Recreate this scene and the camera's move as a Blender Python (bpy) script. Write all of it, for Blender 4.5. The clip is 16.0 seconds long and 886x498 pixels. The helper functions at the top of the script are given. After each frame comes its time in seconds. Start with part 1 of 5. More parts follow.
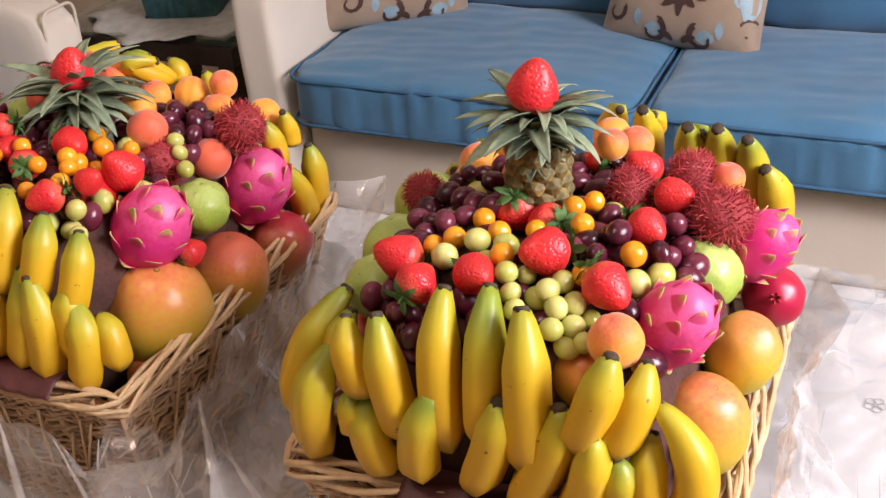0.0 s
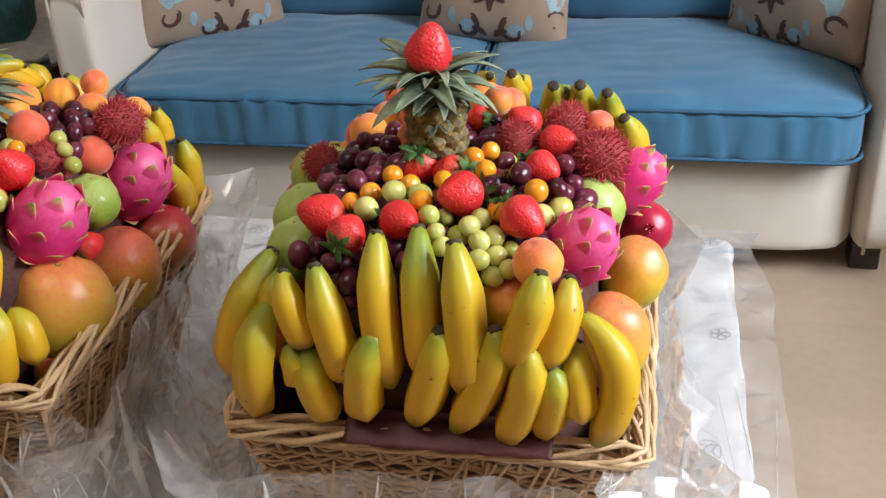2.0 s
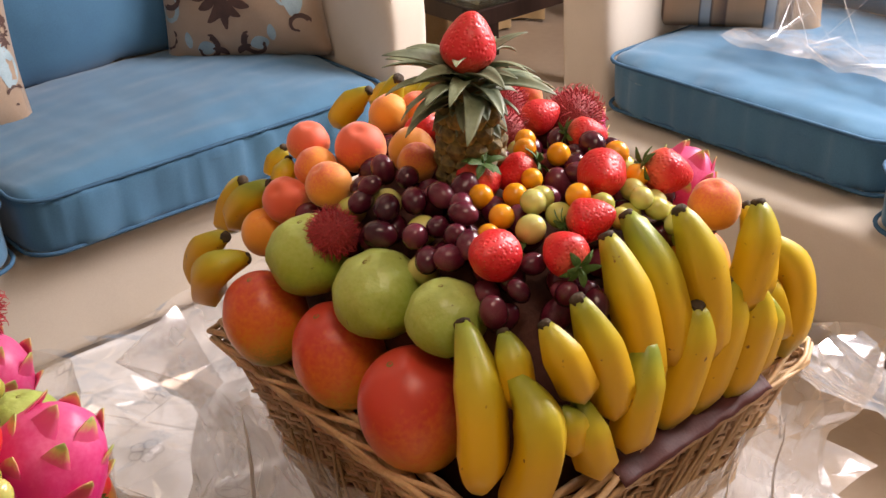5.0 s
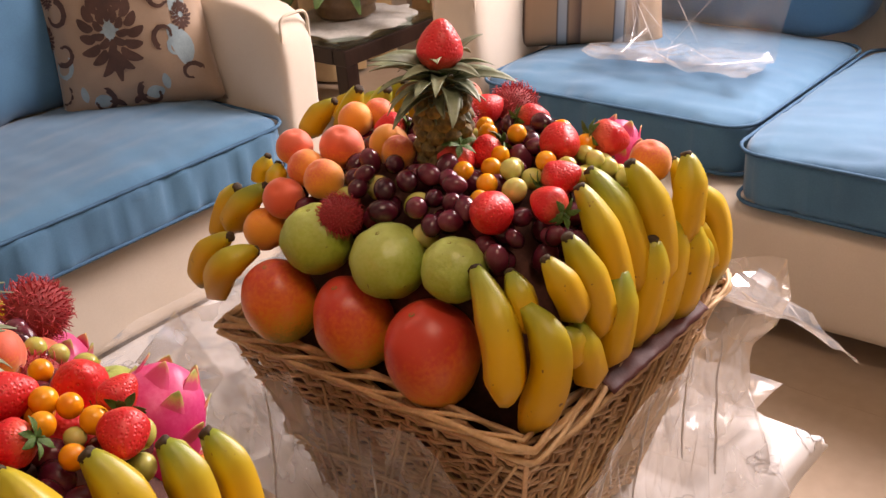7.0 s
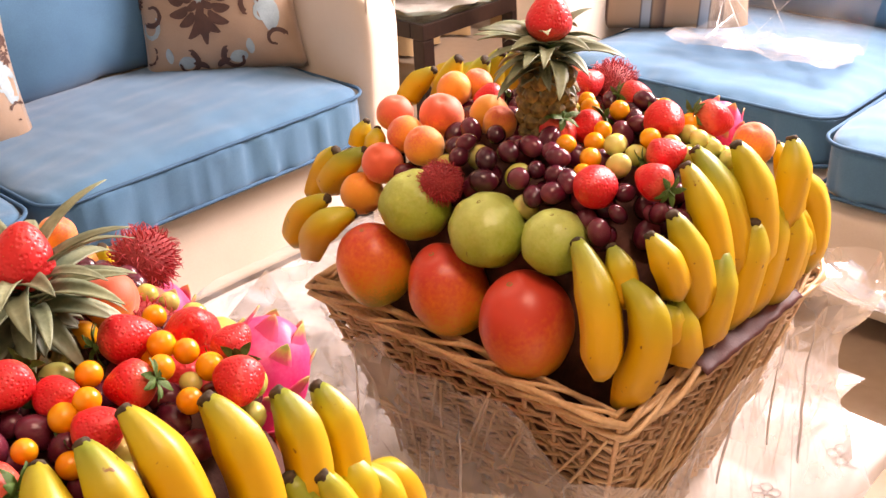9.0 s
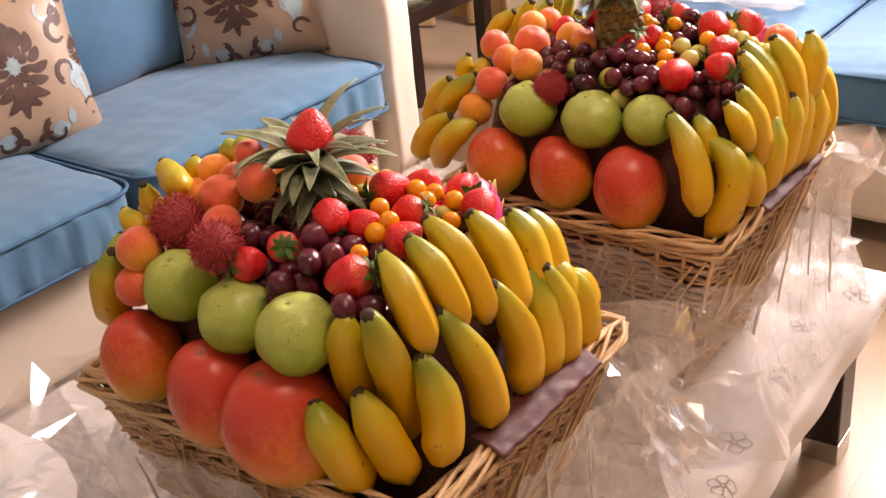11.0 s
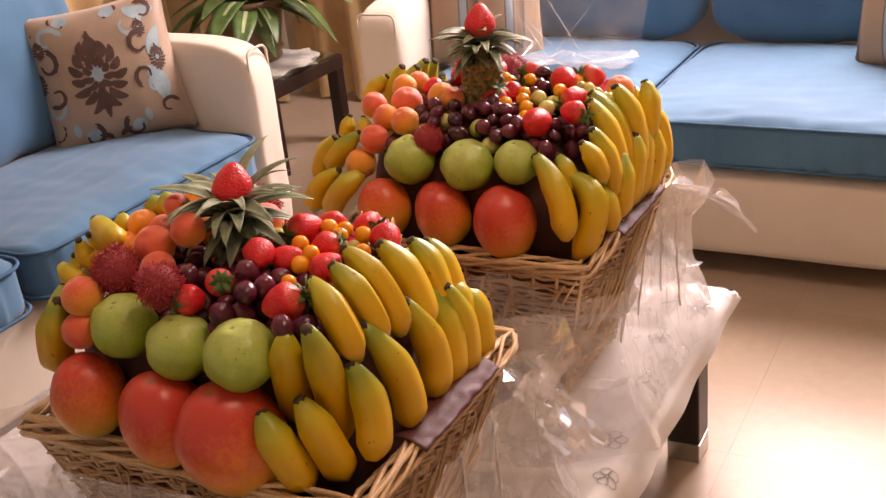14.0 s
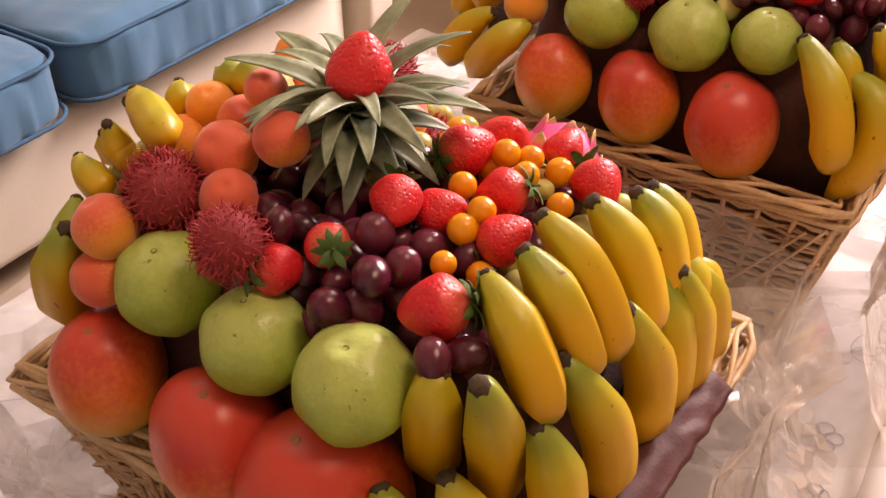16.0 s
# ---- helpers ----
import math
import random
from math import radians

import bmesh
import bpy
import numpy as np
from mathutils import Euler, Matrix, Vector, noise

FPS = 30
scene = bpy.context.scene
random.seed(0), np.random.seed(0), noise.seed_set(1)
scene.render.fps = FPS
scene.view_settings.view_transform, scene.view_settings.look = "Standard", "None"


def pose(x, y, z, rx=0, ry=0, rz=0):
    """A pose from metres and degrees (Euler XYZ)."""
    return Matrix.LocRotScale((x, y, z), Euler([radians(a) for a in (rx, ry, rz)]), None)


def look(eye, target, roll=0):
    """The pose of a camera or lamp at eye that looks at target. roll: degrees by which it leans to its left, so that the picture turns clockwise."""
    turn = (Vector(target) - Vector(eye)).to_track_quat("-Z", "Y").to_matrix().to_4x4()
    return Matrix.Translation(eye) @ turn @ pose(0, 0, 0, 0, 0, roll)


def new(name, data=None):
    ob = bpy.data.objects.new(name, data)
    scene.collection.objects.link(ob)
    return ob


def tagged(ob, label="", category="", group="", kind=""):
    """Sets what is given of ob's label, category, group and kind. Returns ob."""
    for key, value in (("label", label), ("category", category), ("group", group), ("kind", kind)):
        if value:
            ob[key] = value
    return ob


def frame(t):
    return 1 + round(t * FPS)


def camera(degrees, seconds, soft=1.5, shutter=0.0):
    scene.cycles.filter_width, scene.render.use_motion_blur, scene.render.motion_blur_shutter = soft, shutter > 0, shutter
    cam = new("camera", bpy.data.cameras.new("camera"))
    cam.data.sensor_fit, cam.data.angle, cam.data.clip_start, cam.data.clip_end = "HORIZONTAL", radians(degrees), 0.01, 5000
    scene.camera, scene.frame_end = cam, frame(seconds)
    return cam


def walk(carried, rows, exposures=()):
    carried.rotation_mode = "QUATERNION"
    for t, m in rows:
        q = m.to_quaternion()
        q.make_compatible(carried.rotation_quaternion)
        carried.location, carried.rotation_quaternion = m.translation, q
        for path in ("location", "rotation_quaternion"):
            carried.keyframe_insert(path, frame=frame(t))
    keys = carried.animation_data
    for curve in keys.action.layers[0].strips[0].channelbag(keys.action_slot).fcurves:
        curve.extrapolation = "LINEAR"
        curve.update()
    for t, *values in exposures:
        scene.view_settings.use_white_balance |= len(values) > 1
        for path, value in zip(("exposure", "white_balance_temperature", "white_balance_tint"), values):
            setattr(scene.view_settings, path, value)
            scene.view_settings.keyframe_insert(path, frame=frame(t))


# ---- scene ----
cam = camera(44.6, 16.0)
PATH = [
    (0, (0.607, -0.844, 1.234), (-0.11, 0.724, 0.22), -3.8),
    (0.5, (0.601, -0.946, 1.246), (0.007, 0.688, 0.258), -4.1),
    (1, (0.591, -0.986, 1.248), (0.086, 0.686, 0.275), -3.6),
    (1.5, (0.572, -1.012, 1.244), (0.13, 0.68, 0.275), -3.6),
    (2, (0.52, -0.978, 1.216), (0.172, 0.726, 0.227), -2.9),
    (2.5, (0.378, -0.822, 1.174), (0.272, 0.884, 0.135), -1.2),
    (3, (0.245, -0.744, 1.165), (0.369, 0.939, 0.093), -0.8),
    (3.2, (0.176, -0.741, 1.167), (0.452, 0.925, 0.094), -2.4),
    (5.3, (-0.334, -0.65, 1.152), (0.843, 0.673, 0.223), -4.0),
    (5.5, (-0.384, -0.673, 1.169), (0.85, 0.621, 0.272), -5.2),
    (6, (-0.44, -0.692, 1.175), (0.881, 0.538, 0.313), -4.1),
    (6.5, (-0.472, -0.697, 1.166), (0.877, 0.491, 0.289), -4.4),
    (7, (-0.496, -0.682, 1.171), (0.841, 0.503, 0.273), -4.5),
    (7.5, (-0.464, -0.672, 1.162), (0.843, 0.513, 0.221), -4.1),
    (8, (-0.421, -0.684, 1.164), (0.839, 0.54, 0.207), -3.5),
    (8.5, (-0.425, -0.685, 1.164), (0.828, 0.552, 0.215), -2.9),
    (9, (-0.535, -0.651, 1.165), (0.729, 0.594, 0.241), -2.8),
    (9.5, (-0.747, -0.618, 1.159), (0.551, 0.606, 0.255), -4.4),
    (9.7, (-0.801, -0.624, 1.164), (0.508, 0.582, 0.252), -4.5),
    (11.8, (-1.033, -0.707, 1.224), (0.386, 0.384, 0.33), -7.1),
    (12, (-1.062, -0.707, 1.237), (0.394, 0.346, 0.36), -6.4),
    (12.5, (-1.084, -0.715, 1.245), (0.441, 0.283, 0.422), -6.4),
    (13, (-1.07, -0.718, 1.234), (0.496, 0.245, 0.445), -6.7),
    (13.5, (-1.102, -0.729, 1.212), (0.472, 0.217, 0.418), -6.7),
    (14, (-1.129, -0.732, 1.221), (0.441, 0.202, 0.406), -6.3),
    (14.5, (-1.096, -0.662, 1.237), (0.446, 0.25, 0.349), -5.5),
    (15, (-0.98, -0.557, 1.197), (0.511, 0.346, 0.217), -4.5),
    (15.5, (-0.824, -0.448, 1.174), (0.559, 0.468, 0.056), -1.1),
    (16, (-0.769, -0.373, 1.149), (0.551, 0.554, -0.034), -1.3),
]
walk(cam, [(t, look(*row)) for t, *row in PATH], [
    (0, -0.82, 6700, 26), (0.5, -0.78, 6500, 21), (1, -0.78, 6400, 15), (2, -1.04, 6200, 14), (3.2, -0.9, 6100, 18), (5.3, -0.75, 7500, 26), (6, -0.82, 7600, 27), (7.5, -0.78, 8000, 35), (8, -0.42, 8000, 35), (8.5, -0.05, 8000, 35), (9.5, 0.05, 8400, 41), (12, -0.58, 7900, 32), (13.5, -0.62, 8100, 37), (14.5, -0.58, 8300, 43), (15.3, -0.44, 8400, 44), (16, -0.38, 8200, 40)])

# ---- light ----
world = bpy.data.worlds.new("world")
world.use_nodes = True
scene.world = world
wn = world.node_tree.nodes
sky = wn.new("ShaderNodeTexSky")
sky.sky_type, sky.sun_disc, sky.sun_elevation, sky.sun_rotation = "NISHITA", False, radians(40), radians(75)
world.node_tree.links.new(sky.outputs[0], wn["Background"].inputs[0])
wn["Background"].inputs[1].default_value = 0.12


def area(name, eye, target, sx, sy, watts, colour):
    data = bpy.data.lights.new(name, "AREA")
    data.shape, data.size, data.size_y, data.energy, data.color = "RECTANGLE", sx, sy, watts, colour
    ob = new(name, data)
    ob.matrix_basis = look(eye, target)
    return ob


# daylight of the tall window behind the second sofa
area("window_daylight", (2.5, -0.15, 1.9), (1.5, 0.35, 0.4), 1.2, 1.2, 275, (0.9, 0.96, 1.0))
# warm ceiling lamps, unseen: assumed overhead to light the table and sofa
area("unseen_ceiling_light_front", (-0.1, -0.9, 2.58), (-0.1, -0.9, 0), 0.5, 0.5, 21, (1.0, 0.87, 0.7))
area("unseen_ceiling_light_back", (0.1, 1.0, 2.58), (0.1, 1.0, 0), 0.5, 0.5, 4.2, (1.0, 0.87, 0.7))


# ---- materials ----
def material(name):
    m = bpy.data.materials.new(name)
    m.use_nodes = True
    return m, m.node_tree.nodes, m.node_tree.links, m.node_tree.nodes["Principled BSDF"]


def coords(n, l, kind="Object", scale=1.0, squash=None):
    tc, mp = n.new("ShaderNodeTexCoord"), n.new("ShaderNodeMapping")
    l.new(tc.outputs[kind], mp.inputs[0])
    mp.inputs["Scale"].default_value = squash or (scale, scale, scale)
    return mp.outputs[0]


def noise_tex(n, l, vec, scale, detail=4.0, rough=0.55):
    t = n.new("ShaderNodeTexNoise")
    t.inputs["Scale"].default_value, t.inputs["Detail"].default_value, t.inputs["Roughness"].default_value = scale, detail, rough
    l.new(vec, t.inputs["Vector"])
    return t.outputs["Fac"]


def ramp(n, l, fac, stops):
    r = n.new("ShaderNodeValToRGB")
    while len(r.color_ramp.elements) < len(stops):
        r.color_ramp.elements.new(0.5)
    for e, (p, c) in zip(r.color_ramp.elements, stops):
        e.position, e.color = p, (*c, 1)
    l.new(fac, r.inputs[0])
    return r.outputs[0]


def mix(n, l, fac, a, b, mode="MIX"):
    m = n.new("ShaderNodeMix")
    m.data_type, m.blend_type = "RGBA", mode
    for sock, v in ((m.inputs[0], fac), (m.inputs[6], a), (m.inputs[7], b)):
        if hasattr(v, "links"):
            l.new(v, sock)
        else:
            sock.default_value = v if isinstance(v, float) else (*v, 1)
    return m.outputs[2]


def math_node(n, l, op, a, b=0.0):
    m = n.new("ShaderNodeMath")
    m.operation = op
    for sock, v in ((m.inputs[0], a), (m.inputs[1], b)):
        if hasattr(v, "links"):
            l.new(v, sock)
        else:
            sock.default_value = v
    return m.outputs[0]


def bump(n, l, bsdf, height, strength, dist):
    b = n.new("ShaderNodeBump")
    b.inputs["Strength"].default_value, b.inputs["Distance"].default_value = strength, dist
    l.new(height, b.inputs["Height"])
    l.new(b.outputs[0], bsdf.inputs["Normal"])


def surface(name, dark, light, scale=8.0, fine=60.0, rough=0.6, bumps=0.2, dist=0.002, metal=0.0, sheen=0.0, coat=0.0, jitter=0.0, kind="Object", squash=None):
    """A surface that varies from dark to light at two scales, with fine relief."""
    m, n, l, p = material(name)
    vec = coords(n, l, kind, 1.0, squash)
    big, small = noise_tex(n, l, vec, scale), noise_tex(n, l, vec, fine, 3.0)
    both = math_node(n, l, "ADD", math_node(n, l, "MULTIPLY", big, 0.65), math_node(n, l, "MULTIPLY", small, 0.35))
    col = ramp(n, l, both, [(0.32, dark), (0.68, light)])
    if jitter:
        info = n.new("ShaderNodeObjectInfo")
        hsv = n.new("ShaderNodeHueSaturation")
        l.new(col, hsv.inputs["Color"])
        l.new(math_node(n, l, "ADD", math_node(n, l, "MULTIPLY", info.outputs["Random"], jitter), 1 - jitter / 2), hsv.inputs["Value"])
        col = hsv.outputs[0]
    l.new(col, p.inputs["Base Color"])
    p.inputs["Roughness"].default_value, p.inputs["Metallic"].default_value = rough, metal
    p.inputs["Sheen Weight"].default_value, p.inputs["Coat Weight"].default_value = sheen, coat
    if bumps:
        bump(n, l, p, small, bumps, dist)
    return m


def fruit_skin(name, stops, axis=2, wobble=0.35, scale=9.0, rough=0.4, speck=None, speck_at=0.68, speck_scale=160.0, fuzz=0.0, jitter=0.25, bumps=0.08, sub=0.0, pits=0.0):
    """Skin whose colour runs along one axis of the fruit, broken up by noise and specks."""
    m, n, l, p = material(name)
    tc = n.new("ShaderNodeTexCoord")
    info = n.new("ShaderNodeObjectInfo")
    shift = n.new("ShaderNodeVectorMath")
    shift.operation = "ADD"
    l.new(tc.outputs["Object"], shift.inputs[0])
    l.new(info.outputs["Random"], shift.inputs[1])
    sep = n.new("ShaderNodeSeparateXYZ")
    l.new(tc.outputs["Generated"], sep.inputs[0])
    nz = noise_tex(n, l, shift.outputs[0], scale, 3.0)
    run = math_node(n, l, "ADD", sep.outputs[axis], math_node(n, l, "MULTIPLY", math_node(n, l, "SUBTRACT", nz, 0.5), wobble * 2))
    run = math_node(n, l, "ADD", run, math_node(n, l, "MULTIPLY", math_node(n, l, "SUBTRACT", info.outputs["Random"], 0.5), jitter))
    col = ramp(n, l, run, stops)
    fine = noise_tex(n, l, shift.outputs[0], speck_scale, 2.0)
    if speck:
        col = mix(n, l, ramp(n, l, fine, [(speck_at, (0, 0, 0)), (speck_at + 0.06, (1, 1, 1))]), col, speck)
    l.new(col, p.inputs["Base Color"])
    p.inputs["Roughness"].default_value, p.inputs["Sheen Weight"].default_value = rough, fuzz
    p.inputs["Subsurface Weight"].default_value = sub
    p.inputs["Subsurface Radius"].default_value = (0.006, 0.003, 0.0015)
    if pits:
        cell = n.new("ShaderNodeTexVoronoi")
        cell.inputs["Scale"].default_value = pits
        l.new(tc.outputs["Object"], cell.inputs["Vector"])
        bump(n, l, p, ramp(n, l, cell.outputs["Distance"], [(0.05, (0, 0, 0)), (0.5, (1, 1, 1))]), 0.3, 0.003)
    else:
        bump(n, l, p, fine, bumps, 0.0015)
    return m


MAT = {}
MAT["banana"] = fruit_skin("banana_skin", [(0.0, (0.34, 0.24, 0.015)), (0.12, (0.66, 0.36, 0.01)), (0.58, (0.66, 0.39, 0.012)), (0.82, (0.5, 0.4, 0.02)), (1.0, (0.24, 0.3, 0.03))],
                           wobble=0.08, rough=0.42, speck=(0.2, 0.09, 0.012), speck_at=0.71, speck_scale=110, jitter=0.22)
MAT["banana_tip"] = surface("banana_tip", (0.018, 0.012, 0.008), (0.09, 0.06, 0.03), 90, 300, 0.85, 0.5)
MAT["mango"] = fruit_skin("mango_skin", [(0.08, (0.36, 0.31, 0.03)), (0.34, (0.72, 0.33, 0.03)), (0.6, (0.74, 0.19, 0.035)), (0.95, (0.6, 0.06, 0.035))], wobble=0.28, rough=0.33, speck=(0.8, 0.42, 0.12), speck_at=0.72, speck_scale=230, jitter=0.5)
MAT["mango_yellow"] = fruit_skin("mango_yellow_skin", [(0.1, (0.42, 0.4, 0.03)), (0.45, (0.66, 0.43, 0.04)), (0.78, (0.76, 0.29, 0.07)), (1.0, (0.72, 0.15, 0.08))], wobble=0.28, rough=0.33, speck=(0.75, 0.5, 0.15), speck_at=0.72, speck_scale=230, jitter=0.3)
MAT["guava"] = fruit_skin("guava_skin", [(0.0, (0.2, 0.31, 0.03)), (0.5, (0.31, 0.43, 0.05)), (1.0, (0.43, 0.53, 0.14))], wobble=0.3, rough=0.36, speck=(0.2, 0.22, 0.04), speck_at=0.7, speck_scale=6.5, bumps=0.45)
MAT["apricot"] = fruit_skin("apricot_skin", [(0.1, (0.86, 0.36, 0.03)), (0.55, (0.86, 0.3, 0.03)), (0.98, (0.76, 0.12, 0.05))], wobble=0.35, rough=0.6, fuzz=0.35, jitter=0.9, speck=(0.6, 0.12, 0.03), speck_at=0.76, speck_scale=14)
MAT["gooseberry"] = fruit_skin("gooseberry_skin", [(0.0, (0.82, 0.27, 0.01)), (1.0, (0.85, 0.36, 0.015))], wobble=0.2, rough=0.22, sub=0.15)
MAT["green_grape"] = fruit_skin("green_grape_skin", [(0.0, (0.42, 0.42, 0.08)), (1.0, (0.6, 0.57, 0.19))], wobble=0.2, rough=0.25, sub=0.25, jitter=0.6)
MAT["dark_grape"] = fruit_skin("dark_grape_skin", [(0.0, (0.04, 0.006, 0.014)), (0.6, (0.095, 0.01, 0.024)), (1.0, (0.15, 0.026, 0.045))], wobble=0.35, rough=0.2, jitter=0.7)
MAT["pomegranate"] = fruit_skin("pomegranate_skin", [(0.0, (0.5, 0.16, 0.06)), (0.4, (0.48, 0.03, 0.05)), (1.0, (0.42, 0.012, 0.045))], wobble=0.3, rough=0.3, speck=(0.6, 0.2, 0.15), speck_at=0.7)
MAT["strawberry"] = fruit_skin("strawberry_skin", [(0.0, (0.72, 0.028, 0.026)), (0.7, (0.68, 0.018, 0.024)), (1.0, (0.76, 0.13, 0.07))], wobble=0.12, rough=0.42, jitter=0.15, pits=5.5, sub=0.12)
MAT["seed"] = surface("strawberry_seed", (0.42, 0.1, 0.02), (0.6, 0.22, 0.04), 90, 300, 0.5, 0)
MAT["calyx"] = surface("fresh_leaf", (0.03, 0.09, 0.015), (0.09, 0.19, 0.035), 60, 260, 0.6, 0.3)
MAT["dragon"] = fruit_skin("dragonfruit_skin", [(0.0, (0.68, 0.03, 0.2)), (0.6, (0.66, 0.02, 0.17)), (1.0, (0.75, 0.1, 0.27))], wobble=0.3, rough=0.42)
MAT["dragon_scale"] = fruit_skin("dragonfruit_scale", [(0.0, (0.66, 0.03, 0.18)), (0.62, (0.7, 0.08, 0.2)), (0.9, (0.6, 0.45, 0.15)), (1.0, (0.36, 0.42, 0.12))], wobble=0.2, rough=0.5)
MAT["rambutan"] = surface("rambutan_skin", (0.26, 0.018, 0.025), (0.42, 0.045, 0.045), 60, 250, 0.6, 0.4)
MAT["rambutan_hair"] = surface("rambutan_hair", (0.34, 0.018, 0.034), (0.6, 0.06, 0.065), 40, 200, 0.55, 0)
MAT["pineapple"] = surface("pineapple_rind", (0.06, 0.05, 0.018), (0.36, 0.25, 0.07), 45, 180, 0.65, 0.5, jitter=0.4)
MAT["pine_leaf"] = surface("pineapple_leaf", (0.085, 0.125, 0.07), (0.3, 0.35, 0.22), 20, 150, 0.5, 0.25, jitter=0.7)
MAT["stem"] = surface("grape_stem", (0.16, 0.15, 0.03), (0.3, 0.25, 0.07), 80, 300, 0.7, 0.2)
MAT["wicker"] = surface("wicker", (0.5, 0.29, 0.15), (0.8, 0.55, 0.33), 22, 240, 0.5, 0.35, 0.001, jitter=0.2)
MAT["wicker_pale"] = surface("wicker_pale", (0.5, 0.3, 0.14), (0.76, 0.55, 0.32), 22, 240, 0.48, 0.35, 0.001)
# dark colour stands in for the shade in gaps between the fruit
MAT["gap_shade"] = surface("gap_shade_fill", (0.05, 0.018, 0.013), (0.12, 0.045, 0.032), 30, 200, 0.9, 0.5)
MAT["lining"] = surface("kraft_lining", (0.15, 0.075, 0.045), (0.27, 0.145, 0.085), 16, 200, 0.85, 0.4)
MAT["ribbon"] = surface("maroon_satin", (0.06, 0.014, 0.014), (0.12, 0.03, 0.028), 14, 300, 0.55, 0.2)
MAT["teal"] = surface("teal_wicker", (0.01, 0.045, 0.055), (0.035, 0.14, 0.155), 40, 260, 0.55, 0.5, 0.002)
MAT["blue"] = surface("blue_cotton", (0.027, 0.112, 0.204), (0.048, 0.172, 0.286), 5, 420, 0.85, 0.25, 0.0012, sheen=0.25)
MAT["blue_piping"] = surface("blue_piping", (0.02, 0.08, 0.15), (0.04, 0.13, 0.23), 20, 420, 0.85, 0.25, 0.001)
MAT["cream"] = surface("cream_canvas", (0.55, 0.48, 0.39), (0.65, 0.58, 0.49), 4, 450, 0.85, 0.25, 0.0012, sheen=0.15)
MAT["cream_piping"] = surface("cream_piping", (0.52, 0.44, 0.34), (0.62, 0.54, 0.44), 20, 450, 0.85, 0.2, 0.001)
MAT["tan"] = surface("tan_satin", (0.28, 0.19, 0.125), (0.38, 0.275, 0.195), 9, 500, 0.42, 0.25, 0.0008, sheen=0.3)
MAT["motif_brown"] = surface("brown_jacquard", (0.045, 0.02, 0.015), (0.095, 0.042, 0.03), 30, 420, 0.55, 0.2, 0.0006)
MAT["motif_blue"] = surface("blue_jacquard", (0.2, 0.29, 0.33), (0.34, 0.46, 0.5), 30, 420, 0.45, 0.2, 0.0006)
MAT["dark_wood"] = surface("dark_wood", (0.012, 0.007, 0.006), (0.04, 0.02, 0.015), 6, 120, 0.35, 0.1, squash=(1, 1, 0.15))
MAT["metal"] = surface("brushed_steel", (0.5, 0.5, 0.48), (0.62, 0.61, 0.58), 20, 300, 0.35, 0.05, metal=1.0)
MAT["plaster"] = surface("cream_plaster", (0.6, 0.5, 0.38), (0.68, 0.58, 0.46), 3, 160, 0.85, 0.15)
MAT["ceiling"] = surface("white_ceiling_paint", (0.74, 0.72, 0.68), (0.8, 0.78, 0.74), 3, 160, 0.9, 0.1)
MAT["curtain"] = surface("gold_curtain_cloth", (0.42, 0.27, 0.12), (0.62, 0.43, 0.22), 7, 400, 0.5, 0.15, sheen=0.4)
MAT["tile"] = surface("glazed_beige_tile", (0.35, 0.265, 0.19), (0.42, 0.32, 0.235), 3, 40, 0.3, 0.03, 0.001, jitter=0.02)
MAT["tile"].node_tree.nodes["Principled BSDF"].inputs["Specular IOR Level"].default_value = 0.22
MAT["grout"] = surface("grout", (0.43, 0.315, 0.215), (0.5, 0.37, 0.26), 20, 200, 0.9, 0.2)
MAT["cloth"] = surface("white_tablecloth", (0.72, 0.72, 0.72), (0.82, 0.82, 0.82), 6, 400, 0.75, 0.2, 0.001)
MAT["print"] = surface("grey_print", (0.33, 0.33, 0.34), (0.46, 0.46, 0.47), 60, 400, 0.75, 0)
MAT["lace"] = surface("white_lace", (0.36, 0.35, 0.31), (0.56, 0.54, 0.5), 30, 240, 0.8, 0.6, 0.004)
MAT["pot"] = surface("brown_glazed_clay", (0.09, 0.05, 0.025), (0.2, 0.12, 0.06), 12, 90, 0.3, 0.2)
MAT["plant"] = surface("artificial_leaf", (0.02, 0.06, 0.015), (0.11, 0.19, 0.05), 25, 120, 0.45, 0.2, jitter=0.4)
MAT["leaf_stripe"] = surface("pale_leaf_vein", (0.3, 0.36, 0.16), (0.42, 0.46, 0.24), 25, 120, 0.5, 0)
MAT["petal"] = surface("silk_petal", (0.68, 0.66, 0.7), (0.82, 0.8, 0.83), 25, 120, 0.7, 0.2)
# glowing glass made for the assumed ceiling lamps
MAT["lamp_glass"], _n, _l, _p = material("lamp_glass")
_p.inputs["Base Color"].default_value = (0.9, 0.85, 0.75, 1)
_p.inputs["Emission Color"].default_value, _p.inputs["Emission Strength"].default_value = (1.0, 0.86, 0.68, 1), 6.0


